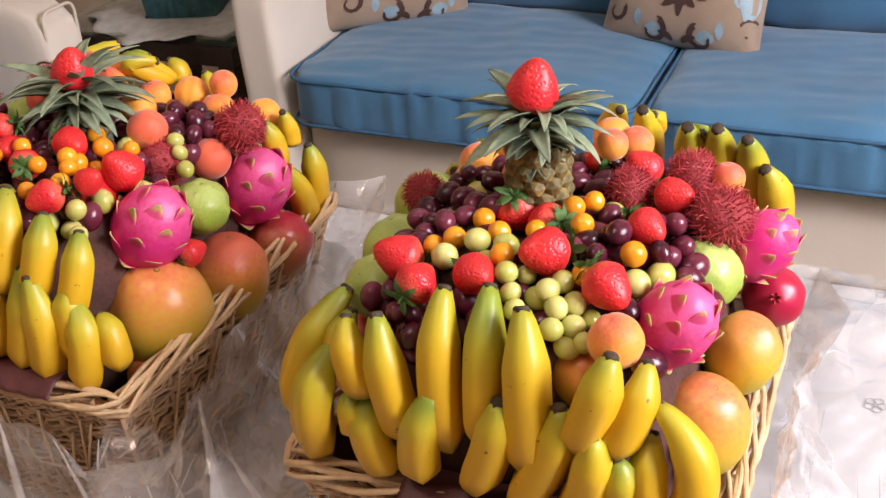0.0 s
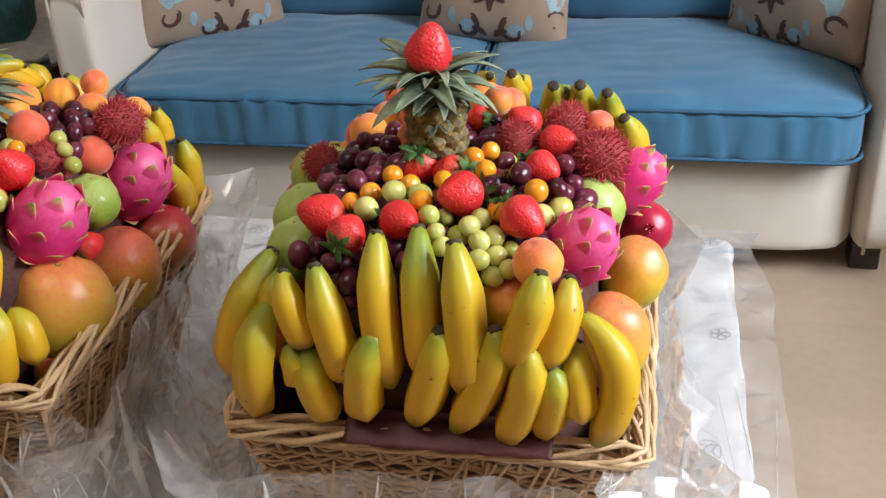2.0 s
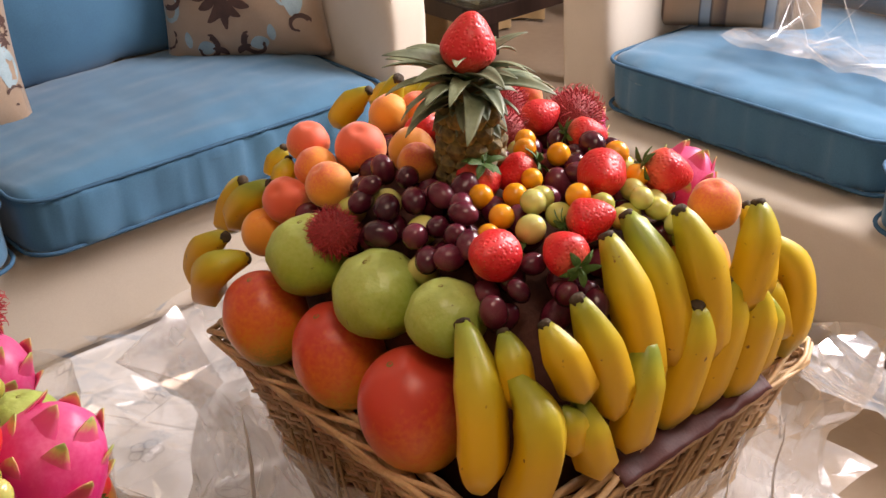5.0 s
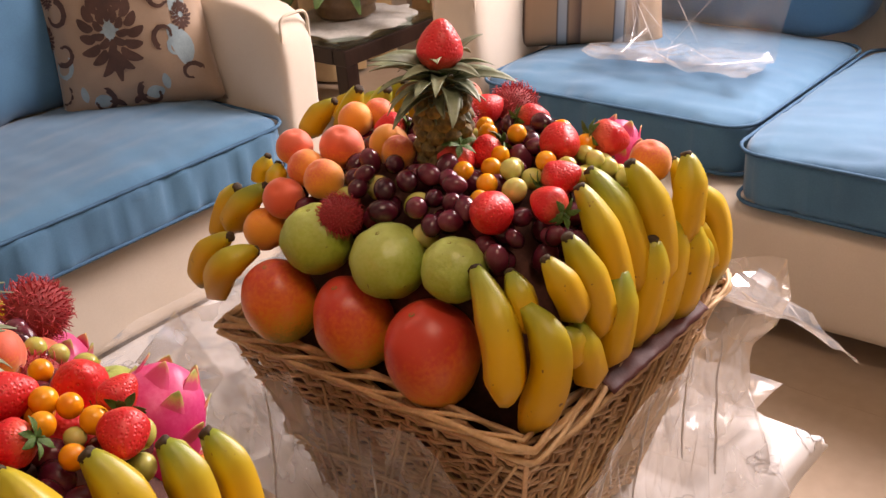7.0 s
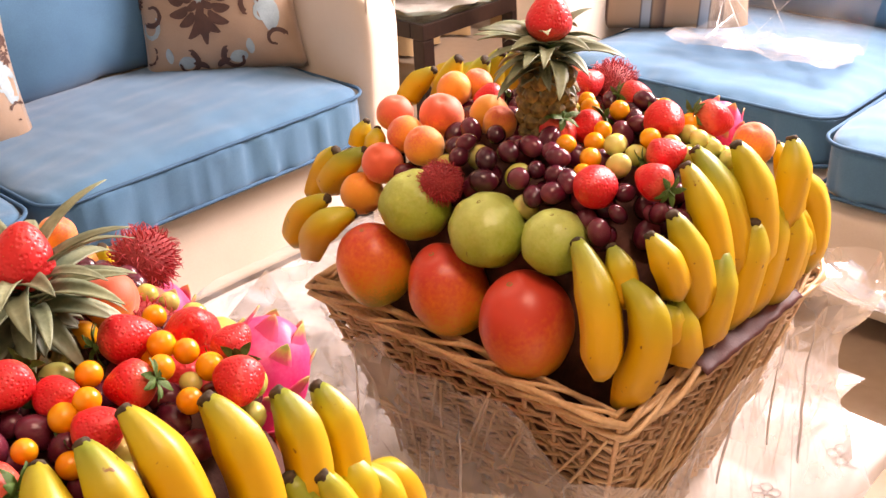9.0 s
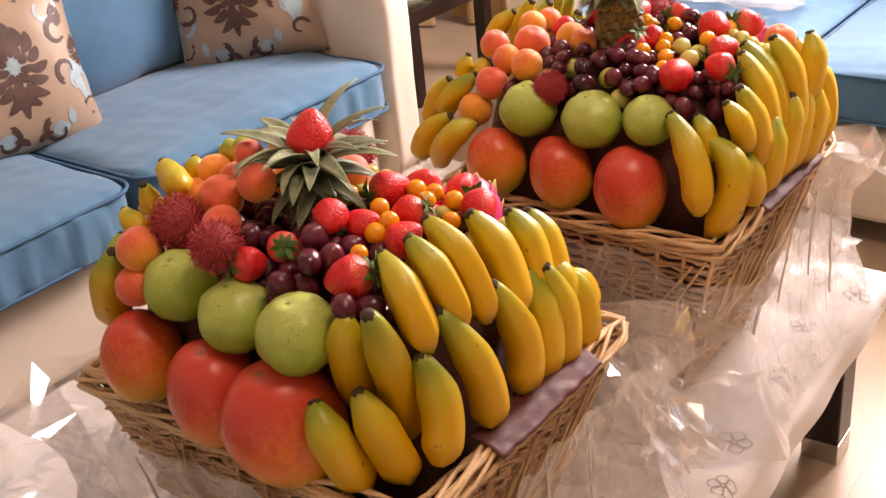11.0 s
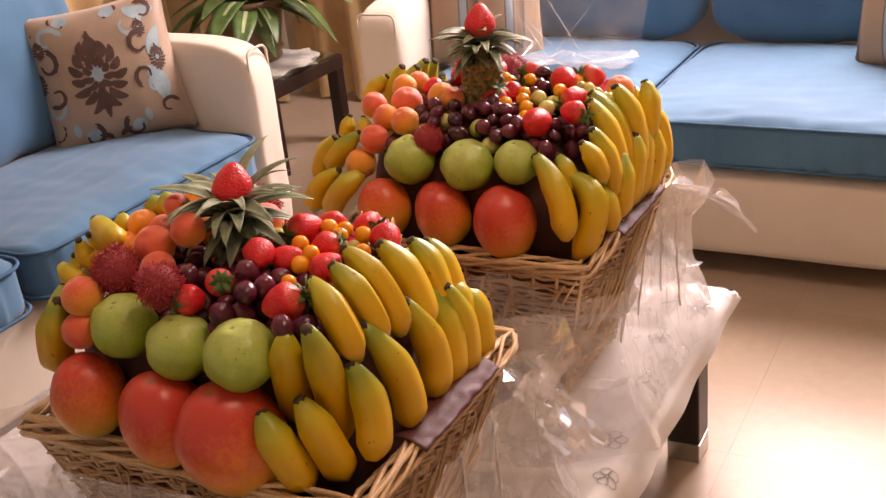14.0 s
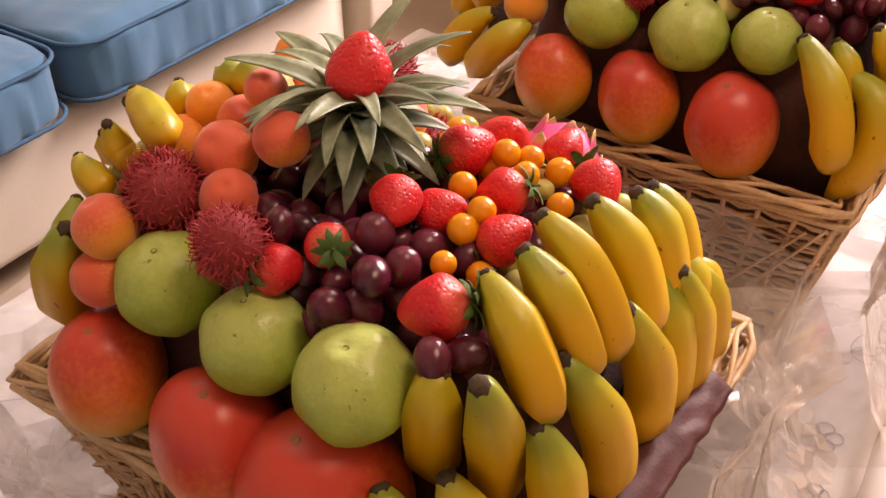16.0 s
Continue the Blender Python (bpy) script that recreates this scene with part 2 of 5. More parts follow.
def clear_film(name, tint, gloss, rough, haze=0.0, most=0.35):
    m, n, l, p = material(name)
    out = n["Material Output"]
    n.remove(p)
    thru, shine, mx, fr = n.new("ShaderNodeBsdfTransparent"), n.new("ShaderNodeBsdfGlossy"), n.new("ShaderNodeMixShader"), n.new("ShaderNodeFresnel")
    thru.inputs[0].default_value = (*tint, 1)
    shine.inputs[0].default_value, shine.inputs[1].default_value = (1, 1, 1, 1), rough
    fr.inputs[0].default_value = 1.5
    l.new(math_node(n, l, "MINIMUM", math_node(n, l, "MULTIPLY", fr.outputs[0], gloss), most), mx.inputs[0])
    l.new(thru.outputs[0], mx.inputs[1])
    l.new(shine.outputs[0], mx.inputs[2])
    last = mx.outputs[0]
    # milky diffuse veil: the film's own scatter, and sheen put into its colour
    if haze:
        milk, veil = n.new("ShaderNodeBsdfDiffuse"), n.new("ShaderNodeMixShader")
        milk.inputs[0].default_value = (0.85, 0.82, 0.8, 1)
        cloudy = noise_tex(n, l, coords(n, l), 14.0, 3.0)
        l.new(ramp(n, l, cloudy, [(0.35, (haze * 0.4, haze * 0.4, haze * 0.4)), (0.7, (haze * 1.6, haze * 1.6, haze * 1.6))]), veil.inputs[0])
        l.new(last, veil.inputs[1])
        l.new(milk.outputs[0], veil.inputs[2])
        last = veil.outputs[0]
    l.new(last, out.inputs[0])
    return m


MAT["cellophane"] = clear_film("cellophane", (0.99, 0.988, 0.985), 1.9, 0.17, 0.12, 0.5)
# extra milk here brightens the basket sides in place of sheen
MAT["film_wrap"] = clear_film("cellophane_wrap", (0.99, 0.985, 0.98), 1.3, 0.09, 0.24, 0.5)
# folds whitened with diffuse milk to stand in for glints
MAT["fold"] = clear_film("cellophane_glint_fold", (0.97, 0.97, 0.97), 6.0, 0.1, 0.5, 0.5)
MAT["glass"] = clear_film("table_glass", (0.8, 0.88, 0.85), 1.3, 0.02)


def stripes():
    m, n, l, p = material("striped_cushion_cloth")
    sep = n.new("ShaderNodeSeparateXYZ")
    tc = n.new("ShaderNodeTexCoord")
    l.new(tc.outputs["Object"], sep.inputs[0])
    saw = math_node(n, l, "FRACT", math_node(n, l, "MULTIPLY", sep.outputs[0], 7.5))
    col = ramp(n, l, saw, [(0.0, (0.36, 0.23, 0.14)), (0.42, (0.4, 0.26, 0.16)), (0.44, (0.03, 0.03, 0.04)), (0.47, (0.3, 0.38, 0.45)), (0.6, (0.34, 0.42, 0.48)), (0.62, (0.03, 0.03, 0.04)), (0.66, (0.33, 0.2, 0.12)), (0.85, (0.06, 0.03, 0.025)), (0.88, (0.38, 0.24, 0.15))])
    fine = noise_tex(n, l, tc.outputs["Object"], 420)
    l.new(mix(n, l, math_node(n, l, "MULTIPLY", fine, 0.35), col, (0.3, 0.22, 0.16)), p.inputs["Base Color"])
    p.inputs["Roughness"].default_value = 0.7
    bump(n, l, p, fine, 0.2, 0.001)
    return m


MAT["stripe"] = stripes()


# ---- building helpers ----
def mesh_of(bm, name, mat, smooth=True):
    me = bpy.data.meshes.new(name)
    bm.to_mesh(me)
    bm.free()
    me.materials.append(MAT[mat])
    if smooth:
        me.shade_smooth()
    return me


def part(name, bm, mat, parent, label="", smooth=True):
    ob = new(name, bm if isinstance(bm, bpy.types.Mesh) else mesh_of(bm, name, mat, smooth))
    ob.parent = parent
    if label:
        tagged(ob, label)
    return ob


def thing(name, label, category, group="", kind="", m=None, data=None):
    ob = new(name, data)
    if m is not None:
        ob.matrix_basis = m
    return tagged(ob, label, category, group, kind)


def add_box(bm, lo, hi, bevel=0.0, segs=2):
    r = bmesh.ops.create_cube(bm, size=1)
    c, s = [(a + b) / 2 for a, b in zip(lo, hi)], [b - a for a, b in zip(lo, hi)]
    bmesh.ops.scale(bm, vec=s, verts=r["verts"])
    bmesh.ops.translate(bm, vec=c, verts=r["verts"])
    if bevel:
        edges = {e for v in r["verts"] for e in v.link_edges}
        bmesh.ops.bevel(bm, geom=list(edges), offset=bevel, segments=segs, profile=0.6, affect="EDGES")
    return bm


def box(lo, hi, bevel=0.0, segs=2):
    return add_box(bmesh.new(), lo, hi, bevel, segs)


def add_tube(bm, pts, radius, sides=6, closed=False, squash=1.0):
    """A tube along points; radius is one number or one per point."""
    pts = [Vector(p) for p in pts]
    n = len(pts)
    rings, ref = [], None
    for i, p in enumerate(pts):
        a, b = (pts[i - 1], pts[(i + 1) % n]) if closed else (pts[max(i - 1, 0)], pts[min(i + 1, n - 1)])
        t = (b - a).normalized()
        if ref is None:
            ref = t.orthogonal().normalized()
        ref = (ref - t * ref.dot(t)).normalized()
        side = t.cross(ref)
        r = radius[i] if hasattr(radius, "__len__") else radius
        rings.append([bm.verts.new(p + (ref * math.cos(k * math.tau / sides) + side * math.sin(k * math.tau / sides) * squash) * r) for k in range(sides)])
    for i in range(n if closed else n - 1):
        a, b = rings[i], rings[(i + 1) % n]
        for k in range(sides):
            bm.faces.new((a[k], a[(k + 1) % sides], b[(k + 1) % sides], b[k]))
    if not closed:
        bm.faces.new(rings[0][::-1])
        bm.faces.new(rings[-1])
    return bm


def tube(pts, radius, sides=6, closed=False, squash=1.0):
    return add_tube(bmesh.new(), pts, radius, sides, closed, squash)


def add_grid(bm, fn, nu, nv, wrap_u=False):
    vs = [[bm.verts.new(fn(i / nu, j / nv)) for j in range(nv + 1)] for i in range(nu if wrap_u else nu + 1)]
    for i in range(nu):
        a, b = vs[i], vs[(i + 1) % len(vs)]
        for j in range(nv):
            bm.faces.new((a[j], b[j], b[j + 1], a[j + 1]))
    return bm


def sheet(fn, nu, nv, wrap_u=False):
    return add_grid(bmesh.new(), fn, nu, nv, wrap_u)


def add_lathe(bm, profile, sides=20, fn=None):
    """Turns (radius, z) pairs round the z axis; fn may bend each point."""
    rings = []
    for r, z in profile:
        ring = []
        for k in range(sides):
            p = Vector((r * math.cos(k * math.tau / sides), r * math.sin(k * math.tau / sides), z))
            ring.append(bm.verts.new(fn(p, k / sides) if fn else p))
        rings.append(ring)
    for a, b in zip(rings, rings[1:]):
        for k in range(sides):
            bm.faces.new((a[k], a[(k + 1) % sides], b[(k + 1) % sides], b[k]))
    for ring, flip in ((rings[0], True), (rings[-1], False)):
        bm.faces.new(ring[::-1] if flip else ring)
    return bm


def soft_box(sx, sy, sz, n=14, power=7.0, crown=0.0, wrinkle=0.0, seed=0.0):
    """An upholstered block: rounded, crowned on top and slightly wrinkled. Its base centre is the origin."""
    bm = bmesh.new()
    bmesh.ops.create_cube(bm, size=2)
    bmesh.ops.subdivide_edges(bm, edges=bm.edges[:], cuts=n, use_grid_fill=True)
    half = Vector((sx / 2, sy / 2, sz / 2))
    for v in bm.verts:
        d = v.co.copy()
        k = (abs(d.x) ** power + abs(d.y) ** power + abs(d.z) ** power) ** (1 / power)
        p = d / k
        q = Vector((p.x * half.x, p.y * half.y, p.z * half.z))
        q.z += crown * (1 - p.x ** 4) * (1 - p.y ** 4) * (1 if p.z > 0 else 0.15) * (p.z > -0.5)
        if wrinkle:
            w = Vector((q.x * 9 + seed, q.y * 5, q.z * 3))
            q += p.normalized() * wrinkle * (noise.noise(w) + 0.5 * noise.noise(w * 2.7))
        v.co = q + Vector((0, 0, half.z))
    bmesh.ops.recalc_face_normals(bm, faces=bm.faces[:])
    return bm


def rounded_loop(hx, hy, z, r, n=6):
    pts = []
    for cx, cy, a0 in ((hx - r, hy - r, 0), (r - hx, hy - r, 90), (r - hx, r - hy, 180), (hx - r, r - hy, 270)):
        for k in range(n + 1):
            a = radians(a0 + 90 * k / n)
            pts.append(Vector((cx + r * math.cos(a), cy + r * math.sin(a), z)))
    return pts


# ---- room ----
X0, X1, Y0, Y1, TOP = -2.3, 2.6, -3.2, 2.15, 2.62


def setting(name, bm, mat, label, category, smooth=False):
    return tagged(new(name, mesh_of(bm, name, mat, smooth)), label, category, kind="structure")


setting("wall_north", box((X0 - 0.12, Y1, 0), (X1 + 0.12, Y1 + 0.12, TOP)), "plaster", "cream painted plaster wall behind the long sofa", "wall")
setting("wall_south", box((X0 - 0.12, Y0 - 0.12, 0), (X1 + 0.12, Y0, TOP)), "plaster", "cream painted plaster wall at the far end", "wall")
setting("wall_west", box((X0 - 0.12, Y0, 0), (X0, Y1, TOP)), "plaster", "cream painted plaster wall beside the side sofa", "wall")
east = bmesh.new()
WY0, WY1, WZ0, WZ1 = -1.65, 0.3, 0.95, 2.4
for lo, hi in (((X1, Y0, 0), (X1 + 0.12, WY0, TOP)), ((X1, WY1, 0), (X1 + 0.12, Y1, TOP)), ((X1, WY0, 0), (X1 + 0.12, WY1, WZ0)), ((X1, WY0, WZ1), (X1 + 0.12, WY1, TOP))):
    add_box(east, lo, hi)
setting("wall_east", east, "plaster", "cream plaster wall with a wide window opening", "wall")
setting("ceiling", box((X0 - 0.12, Y0 - 0.12, TOP), (X1 + 0.12, Y1 + 0.12, TOP + 0.1)), "ceiling", "white painted ceiling", "ceiling")
floor = setting("floor", box((X0 - 0.12, Y0 - 0.12, -0.1), (X1 + 0.12, Y1 + 0.12, -0.004)), "grout", "glossy beige ceramic tile floor", "floor")

window = thing("window_1", "white framed window over the second sofa", "window", kind="structure")
for lo, hi in (((X1 + 0.02, WY0, WZ0), (X1 + 0.08, WY1, WZ0 + 0.05)), ((X1 + 0.02, WY0, WZ1 - 0.05), (X1 + 0.08, WY1, WZ1)), ((X1 + 0.02, WY0, WZ0 + 0.05), (X1 + 0.08, WY0 + 0.05, WZ1 - 0.05)), ((X1 + 0.02, WY1 - 0.05, WZ0 + 0.05), (X1 + 0.08, WY1, WZ1 - 0.05)),
               ((X1 + 0.025, (WY0 + WY1) / 2 - 0.03, WZ0 + 0.05), (X1 + 0.075, (WY0 + WY1) / 2 + 0.03, WZ1 - 0.05))):
    part("window_frame", box(lo, hi, 0.006), "ceiling", window, smooth=False)

# fittings for the assumed ceiling lamps, out of view
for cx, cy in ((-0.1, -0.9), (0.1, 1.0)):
    lamp = thing("unseen_ceiling_lamp", "assumed round white ceiling lamp, out of view", "lamp", "ceiling lamps", m=pose(cx, cy, 2.6))
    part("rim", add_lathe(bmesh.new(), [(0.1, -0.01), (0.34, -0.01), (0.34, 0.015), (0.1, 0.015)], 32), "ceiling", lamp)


def curtain(name, x0, y0, x1, y1, folds, z0, z1, seed, label):
    d = Vector((x1 - x0, y1 - y0, 0))
    side = Vector((-d.y, d.x, 0)).normalized()

    def fn(u, v):
        z = z0 + (z1 - z0) * v
        amp = 0.035 * (1 + 0.4 * noise.noise((u * 9, seed, v * 1.5)))
        w = math.sin(u * folds * math.tau + 0.9 * noise.noise((u * 3, v * 2.0, seed)))
        puddle = 0.05 * max(0, 1 - v * 14) * noise.noise((u * 22, seed, 3))
        return Vector((x0, y0, z)) + d * u + side * (amp * w + puddle)

    cur = thing(name, label, "curtain", "curtains")
    part("drape", sheet(fn, int(folds * 14), 30), "curtain", cur)
    part("rod", tube([(x0, y0, z1 + 0.02), (x1, y1, z1 + 0.02)], 0.014, 10), "dark_wood", cur)
    return cur


curtain("curtain", 2.47, 2.0, 2.47, 0.45, 9, 0.012, 2.45, 2.0, "gold satin curtain hanging to the floor in folds")
curtain("curtain", 1.2, 2.05, 2.4, 2.05, 8, 0.012, 2.45, 7.0, "gold satin curtain behind the corner table")
curtain("curtain", 2.47, -1.7, 2.47, -2.3, 5, 0.012, 2.45, 12.0, "gold satin curtain drawn to the window's side")


# ---- pillows ----
def pillow_height(u, v, size, thick):
    """Half the thickness of a cushion at u, v in -1..1."""
    return thick / 2 * max(0.0, (1 - abs(u) ** 2.6)) ** 0.55 * max(0.0, (1 - abs(v) ** 2.6)) ** 0.55


def pillow_point(u, v, size, thick, sign):
    pinch = 1 - 0.07 * (1 - abs(u) ** 2) * abs(v) ** 3
    pinch_v = 1 - 0.07 * (1 - abs(v) ** 2) * abs(u) ** 3
    h = pillow_height(u, v, size, thick)
    h += 0.005 * noise.noise((u * 3, v * 3, sign * 5)) * (1 - abs(u)) * (1 - abs(v))
    return Vector((u * size / 2 * pinch_v, sign * h, v * size / 2 * pinch))


def leaf_shape(cx, cy, ang, length, width, bend=0.0, n=7):
    """The outline of a leaf or scroll lobe in the plane, as left and right points along its midrib."""
    out = []
    for i in range(n + 1):
        s = i / n
        a = ang + bend * s
        x, y = cx + length * s * math.cos(a), cy + length * s * math.sin(a)
        w = width * math.sin(math.pi * min(1, s * 0.92 + 0.04)) ** 0.7
        out.append(((x - w * math.sin(a), y + w * math.cos(a)), (x + w * math.sin(a), y - w * math.cos(a))))
    return out


def add_motif(bm, strips, size, thick, lift):
    for strip in strips:
        prev = None
        for a, b in strip:
            mid = ((a[0] + b[0]) / 2, (a[1] + b[1]) / 2)
            row = []
            for q in (a, mid, b):
                u, v = max(-0.97, min(0.97, q[0])), max(-0.97, min(0.97, q[1]))
                row.append(bm.verts.new(pillow_point(u, v, size, thick, -1) + Vector((0, -lift, 0))))
            if prev:
                for k in range(2):
                    bm.faces.new((prev[k], prev[k + 1], row[k + 1], row[k]))
            prev = row
    return bm


def medallion(cx, cy, r):
    """A damask medallion: two rings of lobed leaves round an open middle, pointed at top and bottom."""
    out = []
    for ring, (inner, outer, count, width) in enumerate(((0.5, 1.0, 16, 0.125), (0.2, 0.56, 10, 0.1))):
        for k in range(count):
            a = math.tau * (k + 0.5) / count
            px, py = 0.74 * math.cos(a), math.sin(a)
            side = 1 if px > 0 else -1
            stretch = 1 + 0.16 * (k % 2) + (0.12 if abs(py) > 0.9 else 0)
            length = math.hypot(px, py) * r * (outer - inner) * stretch
            turn = math.atan2(py, px)
            out.append(leaf_shape(cx + px * r * inner, cy + py * r * inner, turn - side * 0.25, length, r * width, side * 0.65))
    for way in (1, -1):
        out.append(leaf_shape(cx, cy + way * r * 0.3, way * math.pi / 2, r * 0.92, r * 0.11))
        for side in (-1, 1):
            out.append(leaf_shape(cx + side * 0.06 * r, cy + way * r * 0.62, way * (math.pi / 2 - side * 0.7), r * 0.34, r * 0.08, way * side * 0.6))
    return out


def scroll(cx, cy, r, turn, start):
    """A curling acanthus scroll with lobes along it."""
    out, last = [], None
    pts = []
    for i in range(15):
        s = i / 14
        a = start + turn * s * 4.2
        rr = r * (1 - 0.72 * s)
        pts.append((cx + rr * math.cos(a), cy + rr * math.sin(a), a, s))
    band = []
    for x, y, a, s in pts:
        w = r * 0.17 * (1.2 - 0.7 * s)
        band.append(((x + w * math.cos(a), y + w * math.sin(a)), (x - w * math.cos(a), y - w * math.sin(a))))
    out.append(band)
    out.append(leaf_shape(pts[-1][0], pts[-1][1], pts[-1][2], r * 0.16, r * 0.13))
    for x, y, a, s in pts[1:9:2]:
        out.append(leaf_shape(x, y, a - turn * 0.7, r * 0.5, r * 0.12, -turn * 0.9))
    return out


def pillow(m, size, thick, design, label, group="patterned scatter cushions"):
    ob = thing("scatter_cushion", label, "cushion", group, m=m)
    bm = bmesh.new()
    for sign in (-1, 1):
        add_grid(bm, lambda u, v: pillow_point(u * 2 - 1, v * 2 - 1, size, thick, sign), 28, 28)
    bmesh.ops.remove_doubles(bm, verts=bm.verts[:], dist=0.0004)
    bmesh.ops.recalc_face_normals(bm, faces=bm.faces[:])
    part("cover", bm, "stripe" if design == "stripe" else "tan", ob)
    if design == "stripe":
        return ob
    brown, blue = [], []
    cx = design
    brown += medallion(cx, 0.04, 0.5)
    for k in range(4):
        blue.append(leaf_shape(cx, 0.04, math.pi / 2 * k, 0.15 if k % 2 else 0.11, 0.055))
    for side in (-1, 1):
        x = cx + side * 0.68
        # wide pale ribbons edged by brown curls, climbing both sides
        blue += [leaf_shape(x + side * 0.1, -0.5, math.pi / 2 - side * 0.3, 0.5, 0.13, side * 0.5), leaf_shape(x + side * 0.16, 0.0, math.pi / 2 + side * 0.3, 0.5, 0.1, -side * 0.5), leaf_shape(x - side * 0.12, 0.86, -math.pi / 2 + side * 0.6, 0.42, 0.1, side * 0.7)]
        blue += scroll(x - side * 0.14, 0.62, 0.2, -side, 0.3) + scroll(x + side * 0.05, -0.3, 0.17, side, 0.5)
        brown += scroll(x - side * 0.02, 0.3, 0.2, side, 1.2) + scroll(x - side * 0.05, -0.12, 0.17, -side, 4.0) + scroll(x + side * 0.12, 0.74, 0.16, -side, 2.0) + scroll(x + side * 0.14, -0.62, 0.15, side, 0.4)
        brown += medallion(x + side * 0.17, 0.08, 0.16) + medallion(x + side * 0.02, 0.52, 0.12)
        # curls round pale discs along the lower and upper edges
        for y in (-0.8, 0.84):
            x2 = cx + side * 0.32
            brown += scroll(x2, y, 0.19, side if y < 0 else -side, 2.2 if side > 0 else 1.0)
            blue += [leaf_shape(x2 - 0.09, y, 0.2, 0.22, 0.09), leaf_shape(x2 + side * 0.18, y + 0.04, math.pi / 2, 0.2, 0.05)]
        brown.append(leaf_shape(cx + side * 0.06, -0.9, math.pi / 2 - side * 0.5, 0.2, 0.045, -side * 0.5))
    inside = lambda st: all(abs(q[0]) < 0.99 and abs(q[1]) < 0.99 for ab in st for q in ab)
    tagged(part("blue_pattern", add_motif(bmesh.new(), [s for s in blue if inside(s)], size, thick, 0.0008), "motif_blue", ob, "pale blue woven scrolls"), kind="stuff")
    tagged(part("brown_pattern", add_motif(bmesh.new(), [s for s in brown if inside(s)], size, thick, 0.0014), "motif_brown", ob, "dark brown woven damask"), kind="stuff")
    return ob


# ---- sofas ----
def sofa(m, width, seats, arm_w, arm_top, arm_back, depth, seat_depth, label, group="matching sofas"):
    """Local frame: x along the seat from its middle, y to the back from the seat's front, z up. seats: (x0, x1, front) for each."""
    ob = thing("sofa", label, "sofa", group, m=m)
    h = width / 2
    part("base", soft_box(width + 0.02, depth - 0.06, 0.225, 16, 16, 0, 0.002), "cream", ob).matrix_basis = pose(0, depth / 2 + 0.03, 0.055)
    for s in (-1, 1):
        arm = soft_box(arm_w, depth - arm_back, arm_top - 0.06, 16, 9, 0.0, 0.003, s * 3.0)
        for v in arm.verts:
            if v.co.z > 0.3:
                v.co.x += s * 0.012 * (v.co.z - 0.3) / 0.3
                v.co.z -= 0.02 * max(0, -v.co.y / (depth / 2)) ** 3
        a = part("arm", arm, "cream", ob, "cream canvas arm with piped edges")
        a.matrix_basis = pose(s * (h + arm_w / 2 + 0.003), arm_back + (depth - arm_back) / 2, 0.06)
        w, z0, z1 = arm_w / 2 - 0.018, 0.02, arm_top - 0.085
        y = -(depth - arm_back) / 2 + 0.012
        loop = [(-w, y, z0)] + [(-w + (0.02 - 0.02 * math.cos(k * 0.39)) + s * 0.01, y, z1 - 0.02 + 0.02 * math.sin(k * 0.39)) for k in range(5)] + [(w - (0.02 - 0.02 * math.cos(k * 0.39)) + s * 0.01, y, z1 - 0.02 + 0.02 * math.sin(k * 0.39)) for k in range(4, -1, -1)] + [(w, y, z0)]
        part("piping", tube(loop, 0.0035, 6), "cream_piping", a)
    part("backrest", soft_box(width + 2 * arm_w, 0.16, 0.68, 14, 12, 0, 0.003), "cream", ob).matrix_basis = pose(0, depth - 0.06, 0.06)
    for i, (x0, x1, front) in enumerate(seats):
        w, d = x1 - x0 - 0.012, seat_depth - front + 0.06
        bm = soft_box(w, d, 0.125, 56, 9, 0.016, 0.0045, i * 7.0 + width)
        for v in bm.verts:
            near = max(0, -v.co.y / (d / 2)) ** 6
            v.co.y += near * (0.009 * noise.noise((v.co.x * 42, v.co.z * 6, i + width)) + 0.003 * noise.noise((v.co.x * 90, v.co.z * 9, i)))
            top = 1 if v.co.z > 0.09 else 0
            v.co.z += top * (0.0065 * noise.noise((v.co.x * 7 + v.co.y * 9, v.co.y * 26 - v.co.x * 6, 3.0 + i)) * (0.4 + near) + 0.006 * max(0, noise.noise((v.co.x * 30 + v.co.y * 12, v.co.y * 5 - v.co.x * 3, 8.0 + i))) * abs(2 * v.co.x / w) ** 2)
        c = part("seat_cushion", bm, "blue", ob, "blue cotton seat cushion with piping")
        c.matrix_basis = pose((x0 + x1) / 2, front + d / 2, 0.285)
        for z in (0.114, 0.014):
            loop = [p + Vector((0, 0, 0.002 * noise.noise(p * 8))) for p in rounded_loop(w / 2 - 0.002, d / 2 - 0.002, z, 0.06, 6)]
            part("piping", tube(loop, 0.004, 6, True), "blue_piping", c)
        bw = x1 - x0 - 0.01
        back = soft_box(bw, 0.2, 0.47, 24, 5, 0.0, 0.012, i * 3.0 + 20)
        for v in back.verts:
            crease = noise.noise((v.co.x * 16, v.co.z * 6, 4.0 + i)) * 0.008
            v.co.y += (v.co.z / 0.47) * 0.09 + crease * (0.4 + abs(v.co.x) / bw)
            v.co.y -= 0.05 * (1 - (2 * v.co.x / bw) ** 2) * (1 - (2 * v.co.z / 0.47 - 1) ** 2)
        part("back_cushion", back, "blue", ob, "plump blue cotton back cushion").matrix_basis = pose((x0 + x1) / 2, seat_depth + 0.1, 0.405)
    for sx in (-1, 1):
        for y in (0.15, depth - 0.1):
            bm = box((-0.03, -0.03, 0), (0.03, 0.03, 0.075), 0.004)
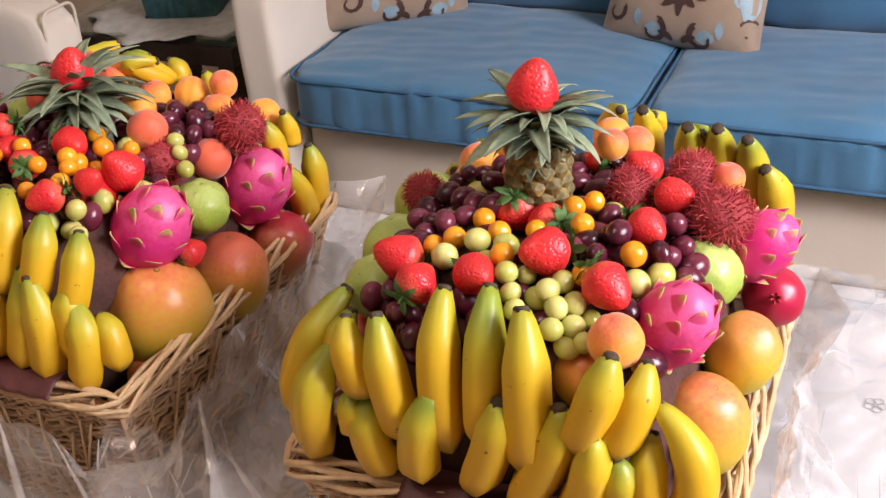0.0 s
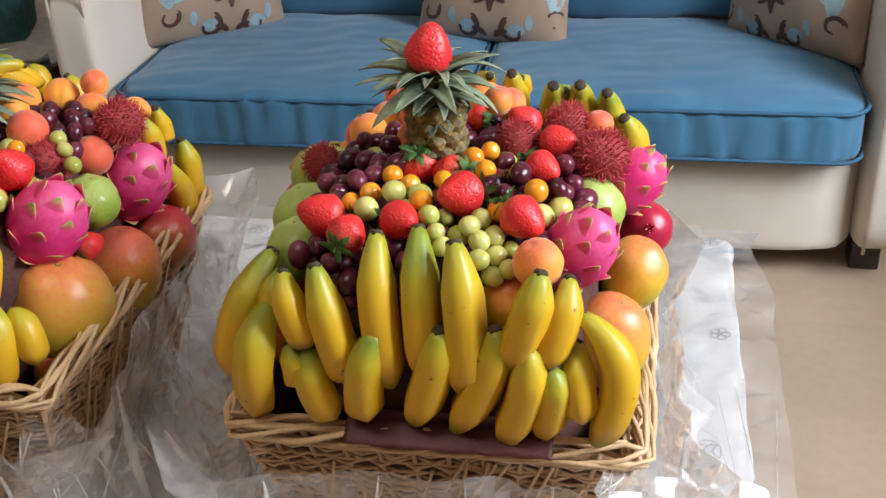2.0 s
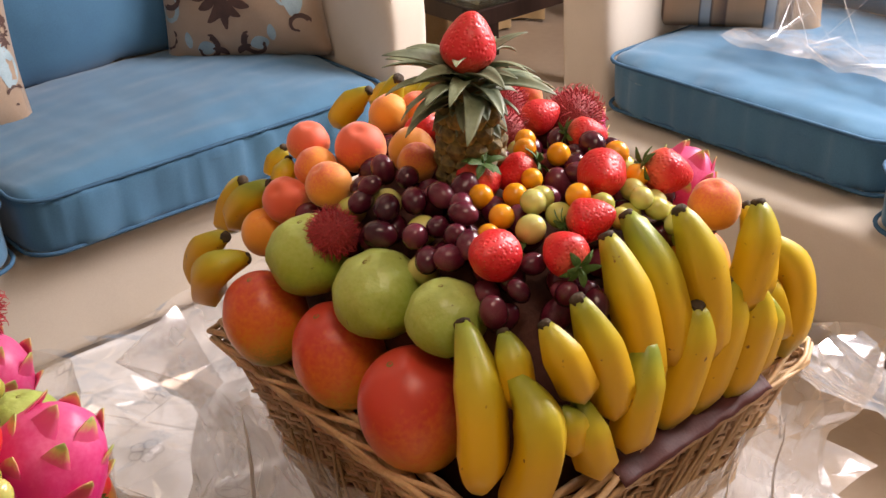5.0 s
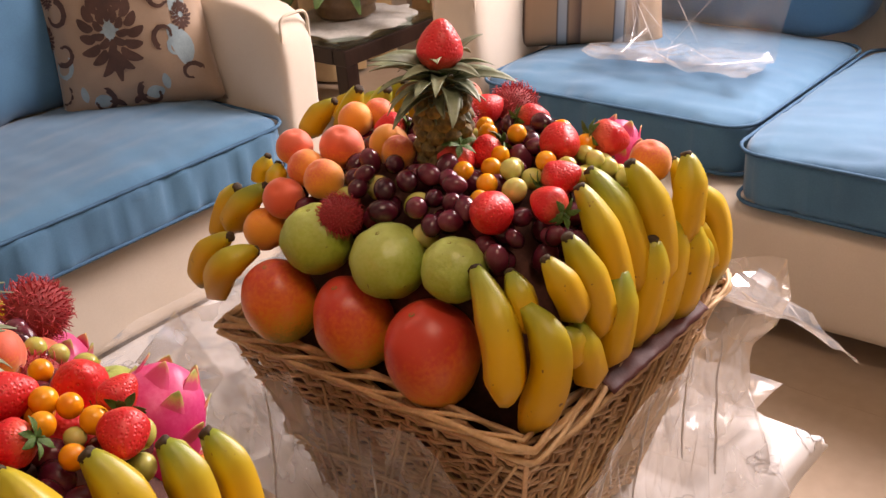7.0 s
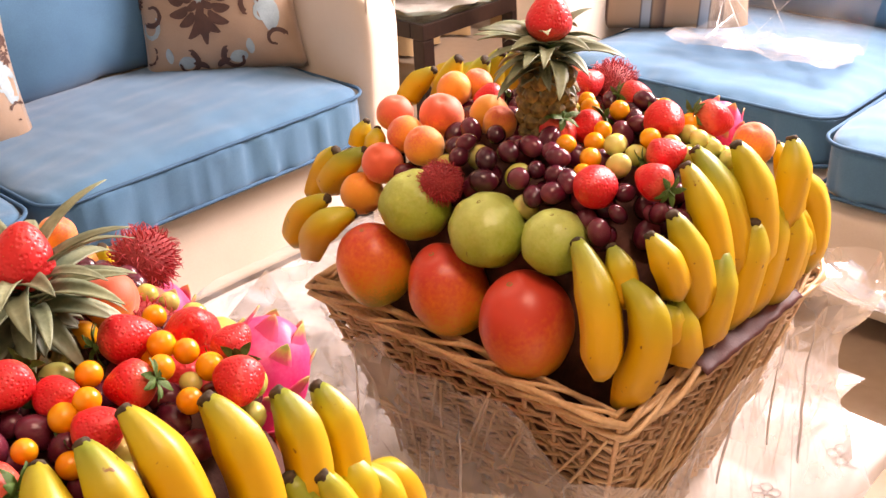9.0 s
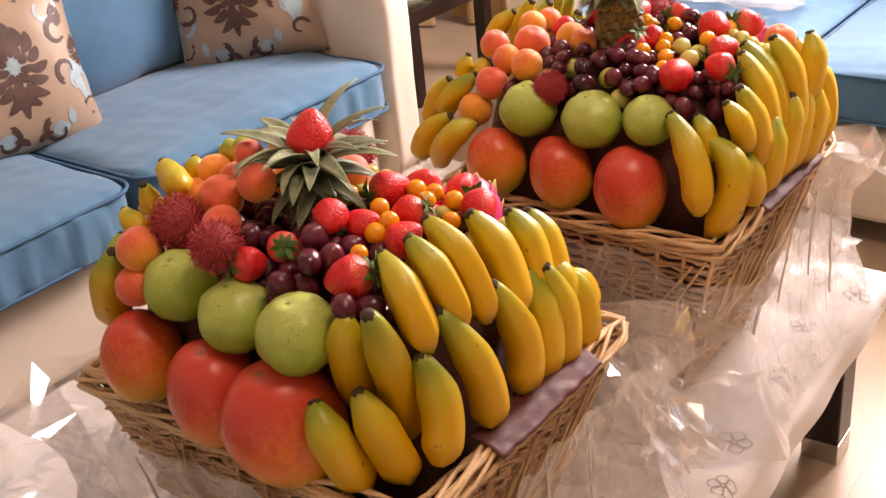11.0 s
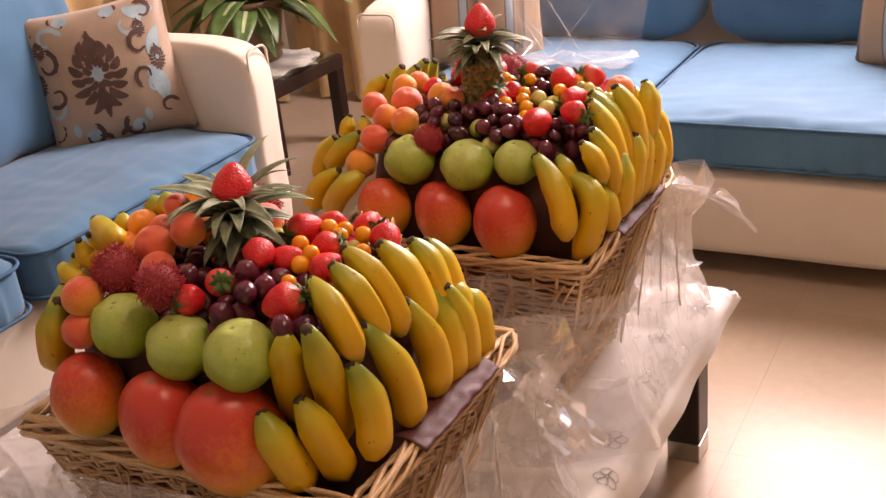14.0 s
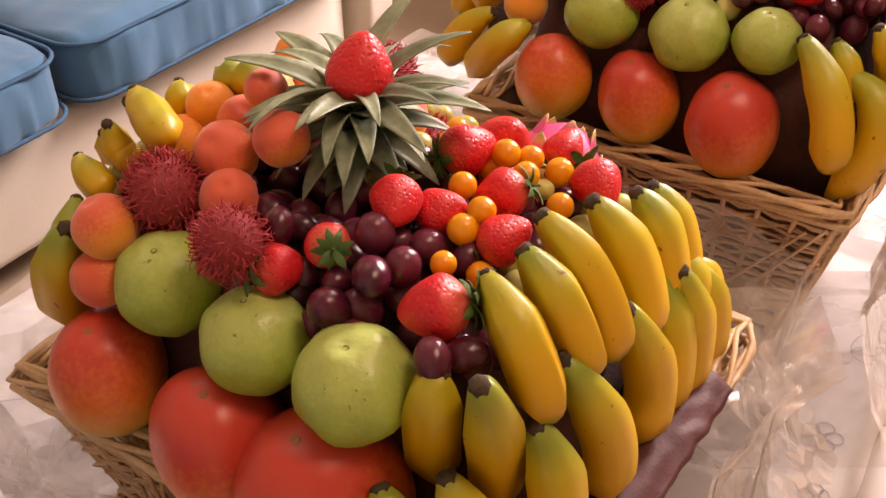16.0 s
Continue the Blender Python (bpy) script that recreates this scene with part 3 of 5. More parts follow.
            part("foot", bm, "dark_wood", ob, "dark wooden block foot").matrix_basis = pose(sx * (h + arm_w - 0.07), y, 0)
    return ob


sofa(pose(0.18, 1.0, 0), 1.555, [(-0.777, 0.0, 0.0), (0.0, 0.777, 0.0)], 0.115, 0.635, 0.03, 1.0, 0.5, "long cream sofa with blue seat and back cushions")
# turned so that its front faces the coffee table from the window side
sofa(pose(1.2, 0.135, 0, 0, 0, -90), 1.38, [(-0.69, -0.01, 0.15), (-0.01, 0.69, 0.045)], 0.16, 0.63, 0.2, 1.12, 0.72, "cream sofa with blue cushions under the window")
sofa(pose(-0.93, 0.29, 0, 0, 0, 90), 0.86, [(-0.43, 0.43, 0.0)], 0.13, 0.62, 0.02, 0.95, 0.5, "cream armchair sofa with a blue seat cushion")

LEAN = -12
pillow(pose(0.845, 1.385, 0.578, LEAN, -5, -46), 0.37, 0.13, -0.12, "tan satin cushion with brown damask on the sofa's corner")
pillow(pose(0.19, 1.425, 0.565, LEAN - 6, 2, -12), 0.365, 0.13, 0.05, "tan satin cushion with brown and blue damask")
pillow(pose(-0.5, 1.40, 0.575, LEAN, 4, 38), 0.37, 0.13, 0.2, "tan satin cushion with pale blue scrolls")
pillow(pose(1.69, 0.72, 0.58, LEAN, 3, -58), 0.36, 0.12, "stripe", "brown and blue striped cushion on the window sofa", "striped scatter cushions")
pillow(pose(1.72, -0.47, 0.585, LEAN, -4, -115), 0.36, 0.12, "stripe", "brown and blue striped cushion at the sofa's other end", "striped scatter cushions")


# ---- side tables ----
def side_table(m, sx, sy, top, label):
    ob = thing("side_table", label, "table", "corner side tables", m=m)
    for x0, y0, x1, y1 in ((-sx, -sy, sx, -sy + 0.05), (-sx, sy - 0.05, sx, sy), (-sx, -sy + 0.052, -sx + 0.05, sy - 0.052), (sx - 0.05, -sy + 0.052, sx, sy - 0.052)):
        part("rail", box((x0, y0, top - 0.055), (x1, y1, top - 0.008), 0.003), "dark_wood", ob, smooth=False)
    part("glass_top", box((-sx + 0.004, -sy + 0.004, top - 0.006), (sx - 0.004, sy - 0.004, top), 0.002), "glass", ob, "clear glass top", smooth=False)
    for a in (-1, 1):
        for b in (-1, 1):
            x, y = a * (sx - 0.024), b * (sy - 0.024)
            bm = box((-0.022, -0.022, 0), (0.022, 0.022, top - 0.056), 0.003)
            part("leg", bm, "dark_wood", ob, smooth=False).matrix_basis = pose(x, y, 0)
    return ob


def doily(m, r, seed, label):
    def fn(u, v):
        a = u * math.tau
        rr = r * v * (1 + 0.05 * math.sin(a * 14) * v)
        drop = -0.05 * max(0, v - 0.8) / 0.2 * (0.5 + 0.5 * math.sin(a * 5 + seed))
        return Vector((rr * math.cos(a), rr * math.sin(a), 0.003 + 0.004 * noise.noise((rr * 30 * math.cos(a), rr * 30 * math.sin(a), seed)) + drop * 0.4))
    ob = thing("lace_doily", label, "doily", "lace doilies", m=m, data=mesh_of(sheet(fn, 84, 14, True), "lace_doily", "lace"))
    mod = ob.modifiers.new("thickness", "SOLIDIFY")
    mod.thickness = 0.0015
    return ob


TB, TA = 0.325, 0.40
side_table(pose(1.8, 1.69, 0), 0.22, 0.22, TB, "dark wooden corner table with a glass top")
side_table(pose(-1.08, 1.42, 0), 0.27, 0.27, TA, "dark wooden corner table with a glass top")
doily(pose(1.82, 1.69, TB + 0.006), 0.21, 1.0, "white lace doily under the plant pot")
doily(pose(-1.06, 1.4, TA + 0.006), 0.27, 4.0, "white lace doily under the teal basket")

pot = thing("plant_pot", "ribbed brown glazed plant pot on the corner table", "plant pot", m=pose(1.83, 1.7, TB + 0.012) @ Matrix.Scale(1.12, 4))
prof = [(0.07, 0.0), (0.083, 0.012), (0.08, 0.03), (0.088, 0.036), (0.088, 0.044), (0.083, 0.05), (0.092, 0.1), (0.1, 0.15), (0.106, 0.175), (0.112, 0.18), (0.112, 0.195), (0.1, 0.195), (0.095, 0.17), (0.02, 0.165)]
part("body", add_lathe(bmesh.new(), prof, 36), "pot", pot)
plant = thing("artificial_plant", "artificial lilies with striped green leaves in the pot", "plant", m=pose(1.83, 1.7, TB + 0.205) @ Matrix.Scale(1.3, 4))


def leaf_mesh(length, width, droop, mat, fold=0.25, n=9, name="leaf"):
    def fn(u, v):
        w = width * math.sin(math.pi * min(0.985, u * 0.93 + 0.05)) ** 0.8
        side = (v - 0.5) * 2
        return Vector((length * u, side * w, length * (0.5 * u - droop * u * u) - abs(side) * -w * fold))
    bm = sheet(fn, n, 4)
    extra = bmesh.ops.extrude_face_region(bm, geom=bm.faces[:])
    bmesh.ops.translate(bm, vec=(0, 0, -0.0012), verts=[g for g in extra["geom"] if isinstance(g, bmesh.types.BMVert)])
    return mesh_of(bm, name, mat)


rng = random.Random(5)
green = [leaf_mesh(0.22, 0.032, d, "plant") for d in (0.55, 0.8, 1.05)]
vein = [leaf_mesh(0.2, 0.005, d, "leaf_stripe") for d in (0.55, 0.8, 1.05)]
for k in range(26):
    i = k % 3
    m = pose(0, 0, 0.0, 0, 0, k * 137.5) @ pose(0.02, 0, 0.0, rng.uniform(-25, 25), rng.uniform(-35, 20), 0) @ Matrix.Scale(rng.uniform(0.7, 1.15), 4)
    lf = part("leaf", green[i], "plant", plant)
    lf.matrix_basis = m
    part("vein", vein[i], "leaf_stripe", lf).matrix_basis = pose(0.006, 0, 0.004)
petal = leaf_mesh(0.125, 0.034, 0.9, "petal", 0.15, name="petal")
for k in range(7):
    a = math.tau * k / 7 + 0.4
    top = Vector((0.1 * math.cos(a), 0.1 * math.sin(a), 0.15 + 0.06 * (k % 2)))
    fl = part("flower_stalk", tube([(0, 0, -0.02), top * 0.6 + Vector((0, 0, 0.02)), top], 0.003, 6), "plant", plant)
    for j in range(6):
        part("petal", petal, "petal", fl).matrix_basis = Matrix.Translation(top) @ pose(0, 0, 0, 0, -10, j * 60 + k * 17)

# teal woven basket on the other corner table
tealb = thing("woven_basket", "tall teal woven basket on the corner table", "basket", m=pose(-1.06, 1.36, TA + 0.012, 0, 0, 20))


def teal_fn(u, v):
    a = u * math.tau
    c, s = math.cos(a), math.sin(a)
    k = (abs(c) ** 6 + abs(s) ** 6) ** (-1 / 6)
    r = (0.095 + 0.03 * v) * k
    z = v * 0.3
    weave = 0.0028 * math.sin(v * 40 * math.pi) * math.sin(a * 34 + (int(v * 40) % 2) * math.pi)
    return Vector(((r + weave) * c, (r + weave) * s, z))


part("side", sheet(teal_fn, 200, 80, True), "teal", tealb)
part("base", box((-0.09, -0.09, 0.0), (0.09, 0.09, 0.006)), "teal", tealb)
part("rim", tube([teal_fn(k / 60, 1.0) for k in range(60)], 0.007, 8, True), "teal", tealb)


# ---- coffee table ----
TZ = 0.28
TX0, TX1, TY0, TY1 = -0.72, 0.672, -0.262, 0.715
table = thing("coffee_table", "low dark wooden coffee table with steel feet", "table")
part("tabletop", box((TX0, TY0, TZ - 0.045), (TX1, TY1, TZ - 0.004), 0.004), "dark_wood", table, smooth=False)
for x in (TX0 + 0.06, TX1 - 0.142):
    for y in (TY0 + 0.032, TY1 - 0.08):
        leg = part("leg", box((-0.03, -0.03, 0.04), (0.03, 0.03, TZ - 0.046), 0.003), "dark_wood", table, smooth=False)
        leg.matrix_basis = pose(x, y, 0)
        part("foot", box((-0.0305, -0.0305, 0), (0.0305, 0.0305, 0.039), 0.002), "metal", leg, "brushed steel foot cap", smooth=False)

cloth = thing("tablecloth", "white tablecloth with grey printed flowers, creased over the table", "tablecloth")
CX, CY, HX, HY = (TX0 + TX1) / 2, (TY0 + TY1) / 2, (TX1 - TX0) / 2, (TY1 - TY0) / 2


def cloth_point(x, y, lift=0.0):
    """The cloth over a flat place x, y of its own plane: flat on the top, hanging past the edges."""
    over_x, over_y = max(0, abs(x) - HX), max(0, abs(y) - HY)
    over = over_x + over_y
    z = TZ + 0.002 + 0.0025 * noise.noise((x * 9, y * 9, 1)) - 0.0
    px, py = max(-HX, min(HX, x)), max(-HY, min(HY, y))
    if over > 0:
        flare = 0.08 + 2.2 * min(over_x, over_y)
        ripple = 0.0045 * math.sin((x + y * 1.3) * 31) * min(1, over / 0.1)
        px += math.copysign((0.012 * min(1, over_x / 0.02) + over_x * flare + (ripple if over_x else 0)) if over_x else 0, x)
        py += math.copysign((0.012 * min(1, over_y / 0.02) + over_y * flare + (ripple if over_y else 0)) if over_y else 0, y)
        z -= max(over_x, over_y) * 0.95 - min(over_x, over_y) * 0.35
    return Vector((CX + px, CY + py, z + lift))


HANG, HANG_END = 0.08, 0.04


def front_hang(u):
    """The hem over the front edge runs slightly askew, longest towards the middle."""
    return 0.045 + 0.035 * min(1.0, max(0.0, (1 - u) / 0.4))


part("fabric", sheet(lambda u, v: cloth_point((u * 2 - 1) * (HX + HANG_END), -HY - front_hang(u) + v * (2 * HY + front_hang(u) + HANG)), 120, 110), "cloth", cloth)
prints = bmesh.new()
rng = random.Random(11)
for i in range(13):
    for j in range(10):
        x0 = (i / 12 * 2 - 1) * (HX + 0.1) + rng.uniform(-0.03, 0.03) + (0.05 if j % 2 else 0)
        y0 = (j / 9 * 2 - 1) * (HY + 0.1) + rng.uniform(-0.03, 0.03)
        a0, r0 = rng.uniform(0, 6), rng.uniform(0.015, 0.026)
        if (i + j) % 3:
            shapes = [[(x0 + r0 * (0.55 * math.cos(a0 + k * 1.2566) + 0.42 * math.cos(t)), y0 + r0 * (0.55 * math.sin(a0 + k * 1.2566) + 0.42 * math.sin(t))) for t in [q * math.tau / 10 for q in range(10)]] for k in range(5)]
            shapes.append([(x0 + r0 * 0.2 * math.cos(t), y0 + r0 * 0.2 * math.sin(t)) for t in [q * math.tau / 8 for q in range(8)]])
        else:
            shapes = []
            for k in range(3):
                a = a0 + (k - 1) * 0.8
                half = leaf_shape(x0, y0, a, r0 * 1.7, r0 * 0.4, 0.3, 6)
                shapes.append([p for p, _ in half] + [q for _, q in half[::-1]])
        for shape in shapes:
            if all(abs(p[0]) < HX + HANG_END and -HY - front_hang((p[0] / (HX + HANG_END) + 1) / 2) < p[1] < HY + HANG for p in shape):
                vs = [cloth_point(px, py, 0.0012) for px, py in shape]
                outer, n = [], len(vs)
                cen = sum(vs, Vector()) / n
                inner = [p + (cen - p).normalized() * 0.0016 for p in vs]
                a, b = [prints.verts.new(p) for p in vs], [prints.verts.new(p) for p in inner]
                for k in range(n):
                    prints.faces.new((a[k], a[(k + 1) % n], b[(k + 1) % n], b[k]))
tagged(part("flower_print", prints, "print", cloth, "fine grey printed flower outlines"), kind="stuff")


# ---- wicker baskets ----
def rect_loop(hx, hy, z, per=18, r=0.03):
    """Points round a rounded rectangle with the way outward at each."""
    out = []
    sides = (((hx, -hy), (hx, hy), (1, 0)), ((hx, hy), (-hx, hy), (0, 1)), ((-hx, hy), (-hx, -hy), (-1, 0)), ((-hx, -hy), (hx, -hy), (0, -1)))
    for (ax, ay), (bx, by), n in sides:
        for k in range(per):
            s = k / per
            out.append((Vector((ax + (bx - ax) * s, ay + (by - ay) * s, z)), Vector((*n, 0)), s))
    return out


def wicker_basket(m, hx, hy, height, seed, label):
    ob = thing("wicker_basket", label, "basket", "wicker fruit baskets", m=m)
    rng = random.Random(seed)
    per, rows = 22, 17
    for k in range(rows):
        v = (k + 0.5) / rows
        for strand in range(3):
            grow = 0.64 + 0.36 * v
            z = height * v + rng.uniform(-0.003, 0.003) + (strand - 1) * 0.0032
            pts = []
            for i, (p, n, s) in enumerate(rect_loop(hx * grow, hy * grow, z, per)):
                weave = 0.0042 * math.cos(math.pi * (i + k + strand * 0.4)) + rng.uniform(-0.0016, 0.0016)
                sag = 0.004 * noise.noise((p.x * 11 + seed, p.y * 11, k * 0.8 + strand))
                pts.append(p + n * weave + Vector((0, 0, sag)))
            part("woven_rod", tube(pts, rng.uniform(0.0017, 0.0026), 5, True), "wicker" if rng.random() < 0.7 else "wicker_pale", ob)
    lo, hi = rect_loop(hx * 0.64, hy * 0.64, 0.0, per // 2), rect_loop(hx, hy, height, per // 2)
    for (a, _, _), (b, _, _) in zip(lo, hi):
        part("stake", tube([a, a.lerp(b, 0.5), b], 0.003, 5), "wicker", ob)
    ring_lo, ring_hi = rect_loop(hx * 0.68 + 0.006, hy * 0.68 + 0.006, height * 0.1, 40), rect_loop(hx + 0.006, hy + 0.006, height * 0.97, 40)
    for i in range(0, 160, 2):
        j = (i + rng.randint(6, 14)) % 160
        if (i // 40) == (j // 40):
            s0, s1 = rng.uniform(0, 0.35), rng.uniform(0.65, 1.0)
            a, b = ring_lo[i][0], ring_hi[j][0]
            nrm = ring_lo[i][1]
            part("slanted_rod", tube([a.lerp(b, s0), a.lerp(b, (s0 + s1) / 2) + nrm * rng.uniform(0.001, 0.006), a.lerp(b, s1)], 0.0019, 5), "wicker_pale", ob)
    base_loop = rect_loop(hx, hy, 0, 30)
    n = len(base_loop)
    for strand in range(11):
        ph, rr = strand * math.tau / 11, 0.0122 + rng.uniform(-0.002, 0.002)
        pts = []
        for i, (p, nrm, s) in enumerate(base_loop):
            a = ph + i * 0.16 + 0.5 * math.sin(i * 0.35 + strand * 1.7)
            jit = rng.uniform(-0.0012, 0.0012)
            pts.append(p + nrm * ((rr + jit) * math.cos(a)) + Vector((0, 0, height + (rr + jit) * 0.85 * math.sin(a))))
        part("rim_rod", tube(pts, rng.uniform(0.0024, 0.0034), 6, True), "wicker_pale", ob, "pale wicker rod of the rim")
    band_v = 0.46
    band_grow = 0.64 + 0.36 * band_v
    for strand in range(6):
        ph = strand * math.tau / 6
        pts = []
        for i, (p, nrm, s) in enumerate(rect_loop(hx * band_grow, hy * band_grow, height * band_v, 30)):
            a = ph + i * 0.2
            pts.append(p + nrm * (0.006 + 0.006 * math.cos(a) + rng.uniform(-0.0008, 0.0008)) + Vector((0, 0, 0.008 * math.sin(a))))
        part("band_rod", tube(pts, rng.uniform(0.0022, 0.003), 5, True), "wicker_pale", ob, "pale wicker rod of the middle band")
    part("bottom", box((-hx * 0.64, -hy * 0.64, 0.001), (hx * 0.64, hy * 0.64, 0.007)), "wicker", ob, smooth=False)
    part("kraft_lining", sheet(lambda u, v: (lambda q: Vector((q[0].x * 0.965, q[0].y * 0.965, q[0].z)))(rect_loop(hx * (0.64 + 0.35 * v), hy * (0.64 + 0.35 * v), 0.006 + (height - 0.012) * v, 20)[int(u * 80) % 80]), 80, 4, True), "lining", ob, "red-brown paper lining", smooth=False)
    return ob


BASKETS = {"right": ((0.338, 0.012), 0.196, 0.212), "left": ((-0.252, 0.048), 0.182, 0.234)}
MOUNDS = {"right": (0.342, 0.022, 0.2, 0.245, 0.26), "left": (-0.262, 0.07, 0.185, 0.25, 0.25)}
RIM = 0.555
for key, ((bx, by), hx, hy) in BASKETS.items():
    wicker_basket(pose(bx, by, TZ + 0.004), hx, hy, RIM - TZ - 0.004, len(key), "rectangular wicker basket heaped with mixed fruit on the coffee table")


def mound_fill(key):
    """Added crumpled core that fills the heap; its dark colour stands in for shaded gaps."""
    cx, cy, a, b, c = MOUNDS[key]
    a, b, c = a - 0.045, b - 0.045, c - 0.04

    (bx, by), hx, hy = BASKETS[key]

    def keep(p):
        grow = 0.64 + 0.36 * min(1.0, (p.z - TZ) / (RIM - TZ))
        wx, wy = hx * grow - 0.024, hy * grow - 0.024
        return Vector((max(bx - wx, min(bx + wx, p.x)), max(by - wy, min(by + wy, p.y)), p.z))

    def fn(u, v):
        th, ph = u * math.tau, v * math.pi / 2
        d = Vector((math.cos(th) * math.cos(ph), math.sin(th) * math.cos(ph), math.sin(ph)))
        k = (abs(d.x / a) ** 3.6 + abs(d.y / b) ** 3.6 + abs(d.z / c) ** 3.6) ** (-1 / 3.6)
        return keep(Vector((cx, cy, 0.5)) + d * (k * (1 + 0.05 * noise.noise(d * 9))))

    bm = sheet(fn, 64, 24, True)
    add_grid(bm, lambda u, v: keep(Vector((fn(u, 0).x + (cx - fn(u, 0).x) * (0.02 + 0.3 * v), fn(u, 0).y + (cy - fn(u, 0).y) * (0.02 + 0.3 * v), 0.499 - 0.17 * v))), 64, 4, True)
    thing("paper_filling", "added dark red-brown core standing in for shade between the fruit", "filling", "paper fillings", data=mesh_of(bm, "paper_filling", "gap_shade"))


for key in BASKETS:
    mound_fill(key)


# ---- fruit ----
def ball(sub, fn=None, name="fruit", mat="guava"):
    bm = bmesh.new()
    bmesh.ops.create_uvsphere(bm, u_segments=sub * 2, v_segments=sub, radius=1)
    if fn:
        for v in bm.verts:
            v.co = fn(v.co.copy())
    return mesh_of(bm, name, mat)


def dimple(p, depth, width):
    r = math.hypot(p.x, p.y)
    if p.z > 0:
        p.z -= depth * math.exp(-(r / width) ** 2)
    else:
        p.z += depth * 0.5 * math.exp(-(r / width) ** 2)
    return p


def mango_fn(p):
    k = 1 + 0.06 * noise.noise(p * 1.3)
    p = Vector((p.x * 1.0, p.y * 0.93, p.z * (1.14 if p.z > 0 else 1.2))) * k
    return dimple(p, 0.05, 0.18)


def guava_fn(p):
    a = math.atan2(p.y, p.x)
    k = 1 + 0.02 * math.sin(a * 6) * (1 - p.z * p.z) + 0.045 * noise.noise(p * 2.2) + 0.018 * noise.noise(p * 6)
    return dimple(Vector((p.x, p.y, p.z * 0.97)) * k, 0.09, 0.16)


def apricot_fn(p):
    a = math.atan2(p.y, p.x)
    cleft = math.exp(-((a) / 0.16) ** 2) * 0.07 * (1 - abs(p.z) ** 3)
    return dimple(p * (1 - cleft + 0.03 * noise.noise(p * 1.6)), 0.12, 0.2)


def strawberry_fn(p):
    s = (p.z + 1) / 2
    w = 0.66 + 0.42 * min(1, s * 1.5) - 0.1 * max(0, s - 0.75)
    k = 1 + 0.06 * noise.noise(p * 1.7)
    return Vector((p.x * w * k, p.y * w * k, (s - 0.5) * 2.3 - 0.1 * max(0, s - 0.8)))


def dragon_fn(p):
    return Vector((p.x, p.y * 0.96, p.z * 1.34)) * (1 + 0.04 * noise.noise(p * 2))


MESH = {
    "mango": ball(22, mango_fn, "mango", "mango"), "mango_yellow": ball(22, mango_fn, "mango", "mango_yellow"), "guava": ball(26, guava_fn, "guava", "guava"),
    "apricot": ball(20, apricot_fn, "apricot", "apricot"), "gooseberry": ball(12, lambda p: dimple(p, 0.08, 0.2), "gooseberry", "gooseberry"),
    "green_grape": ball(12, lambda p: Vector((p.x, p.y, p.z * 1.12)), "grape", "green_grape"), "dark_grape": ball(12, lambda p: Vector((p.x, p.y, p.z * 1.28)), "grape", "dark_grape"),
    "pomegranate": ball(20, lambda p: p * (1 + 0.03 * noise.noise(p * 2)), "pomegranate", "pomegranate"), "dragonfruit": ball(20, dragon_fn, "dragonfruit", "dragon"),
    "rambutan": ball(14, lambda p: Vector((p.x, p.y, p.z * 1.1)), "rambutan", "rambutan"),
}


def strawberry_meshes():
    bm = bmesh.new()
    bmesh.ops.create_uvsphere(bm, u_segments=28, v_segments=22, radius=1)
    seeds = bmesh.new()
    for v in bm.verts:
        v.co = strawberry_fn(v.co)
    bm.normal_update()
    g = math.pi * (3 - math.sqrt(5))
    for k in range(95):
        z = 1 - 2 * (k + 0.5) / 95
        r = math.sqrt(1 - z * z)
        d = Vector((r * math.cos(k * g), r * math.sin(k * g), z))
        if z > 0.86:
            continue
        at = strawberry_fn(d)
        for v in bm.verts:
            q = (v.co - at).length
            if q < 0.14:
                v.co -= (v.co - Vector((0, 0, v.co.z * 0.5))).normalized() * 0.022 * (1 - q / 0.14)
        m = Matrix.Translation(at * 0.99) @ d.to_track_quat("Z", "Y").to_matrix().to_4x4() @ Matrix.Diagonal((0.017, 0.028, 0.014, 1))
        bmesh.ops.create_icosphere(seeds, subdivisions=1, radius=1, matrix=m)
    cal = bmesh.new()
    for k in range(9):
        a = k * math.tau / 9
        prev = None
        for i in range(5):
            s = i / 4
            w = 0.2 * math.sin(math.pi * min(0.97, s * 0.85 + 0.12))
            c = Vector((math.cos(a), math.sin(a), 0)) * (0.08 + 0.85 * s) + Vector((0, 0, 1.2 + 0.12 * math.sin(s * 3) + (0.25 * s if k % 2 else -0.22 * s)))
            t = Vector((-math.sin(a), math.cos(a), 0)) * w
            row = [cal.verts.new(c - t), cal.verts.new(c + Vector((0, 0, 0.05))), cal.verts.new(c + t)]
            if prev:
                for q in range(2):
                    cal.faces.new((prev[q], prev[q + 1], row[q + 1], row[q]))
            prev = row
    add_tube(cal, [(0, 0, 1.15), (0.05, 0, 1.4), (0.12, 0.03, 1.6)], 0.06, 6)
    return mesh_of(bm, "strawberry", "strawberry"), mesh_of(seeds, "seeds", "seed"), mesh_of(cal, "calyx", "calyx")


MESH["strawberry"], SEEDS, CALYX = strawberry_meshes()


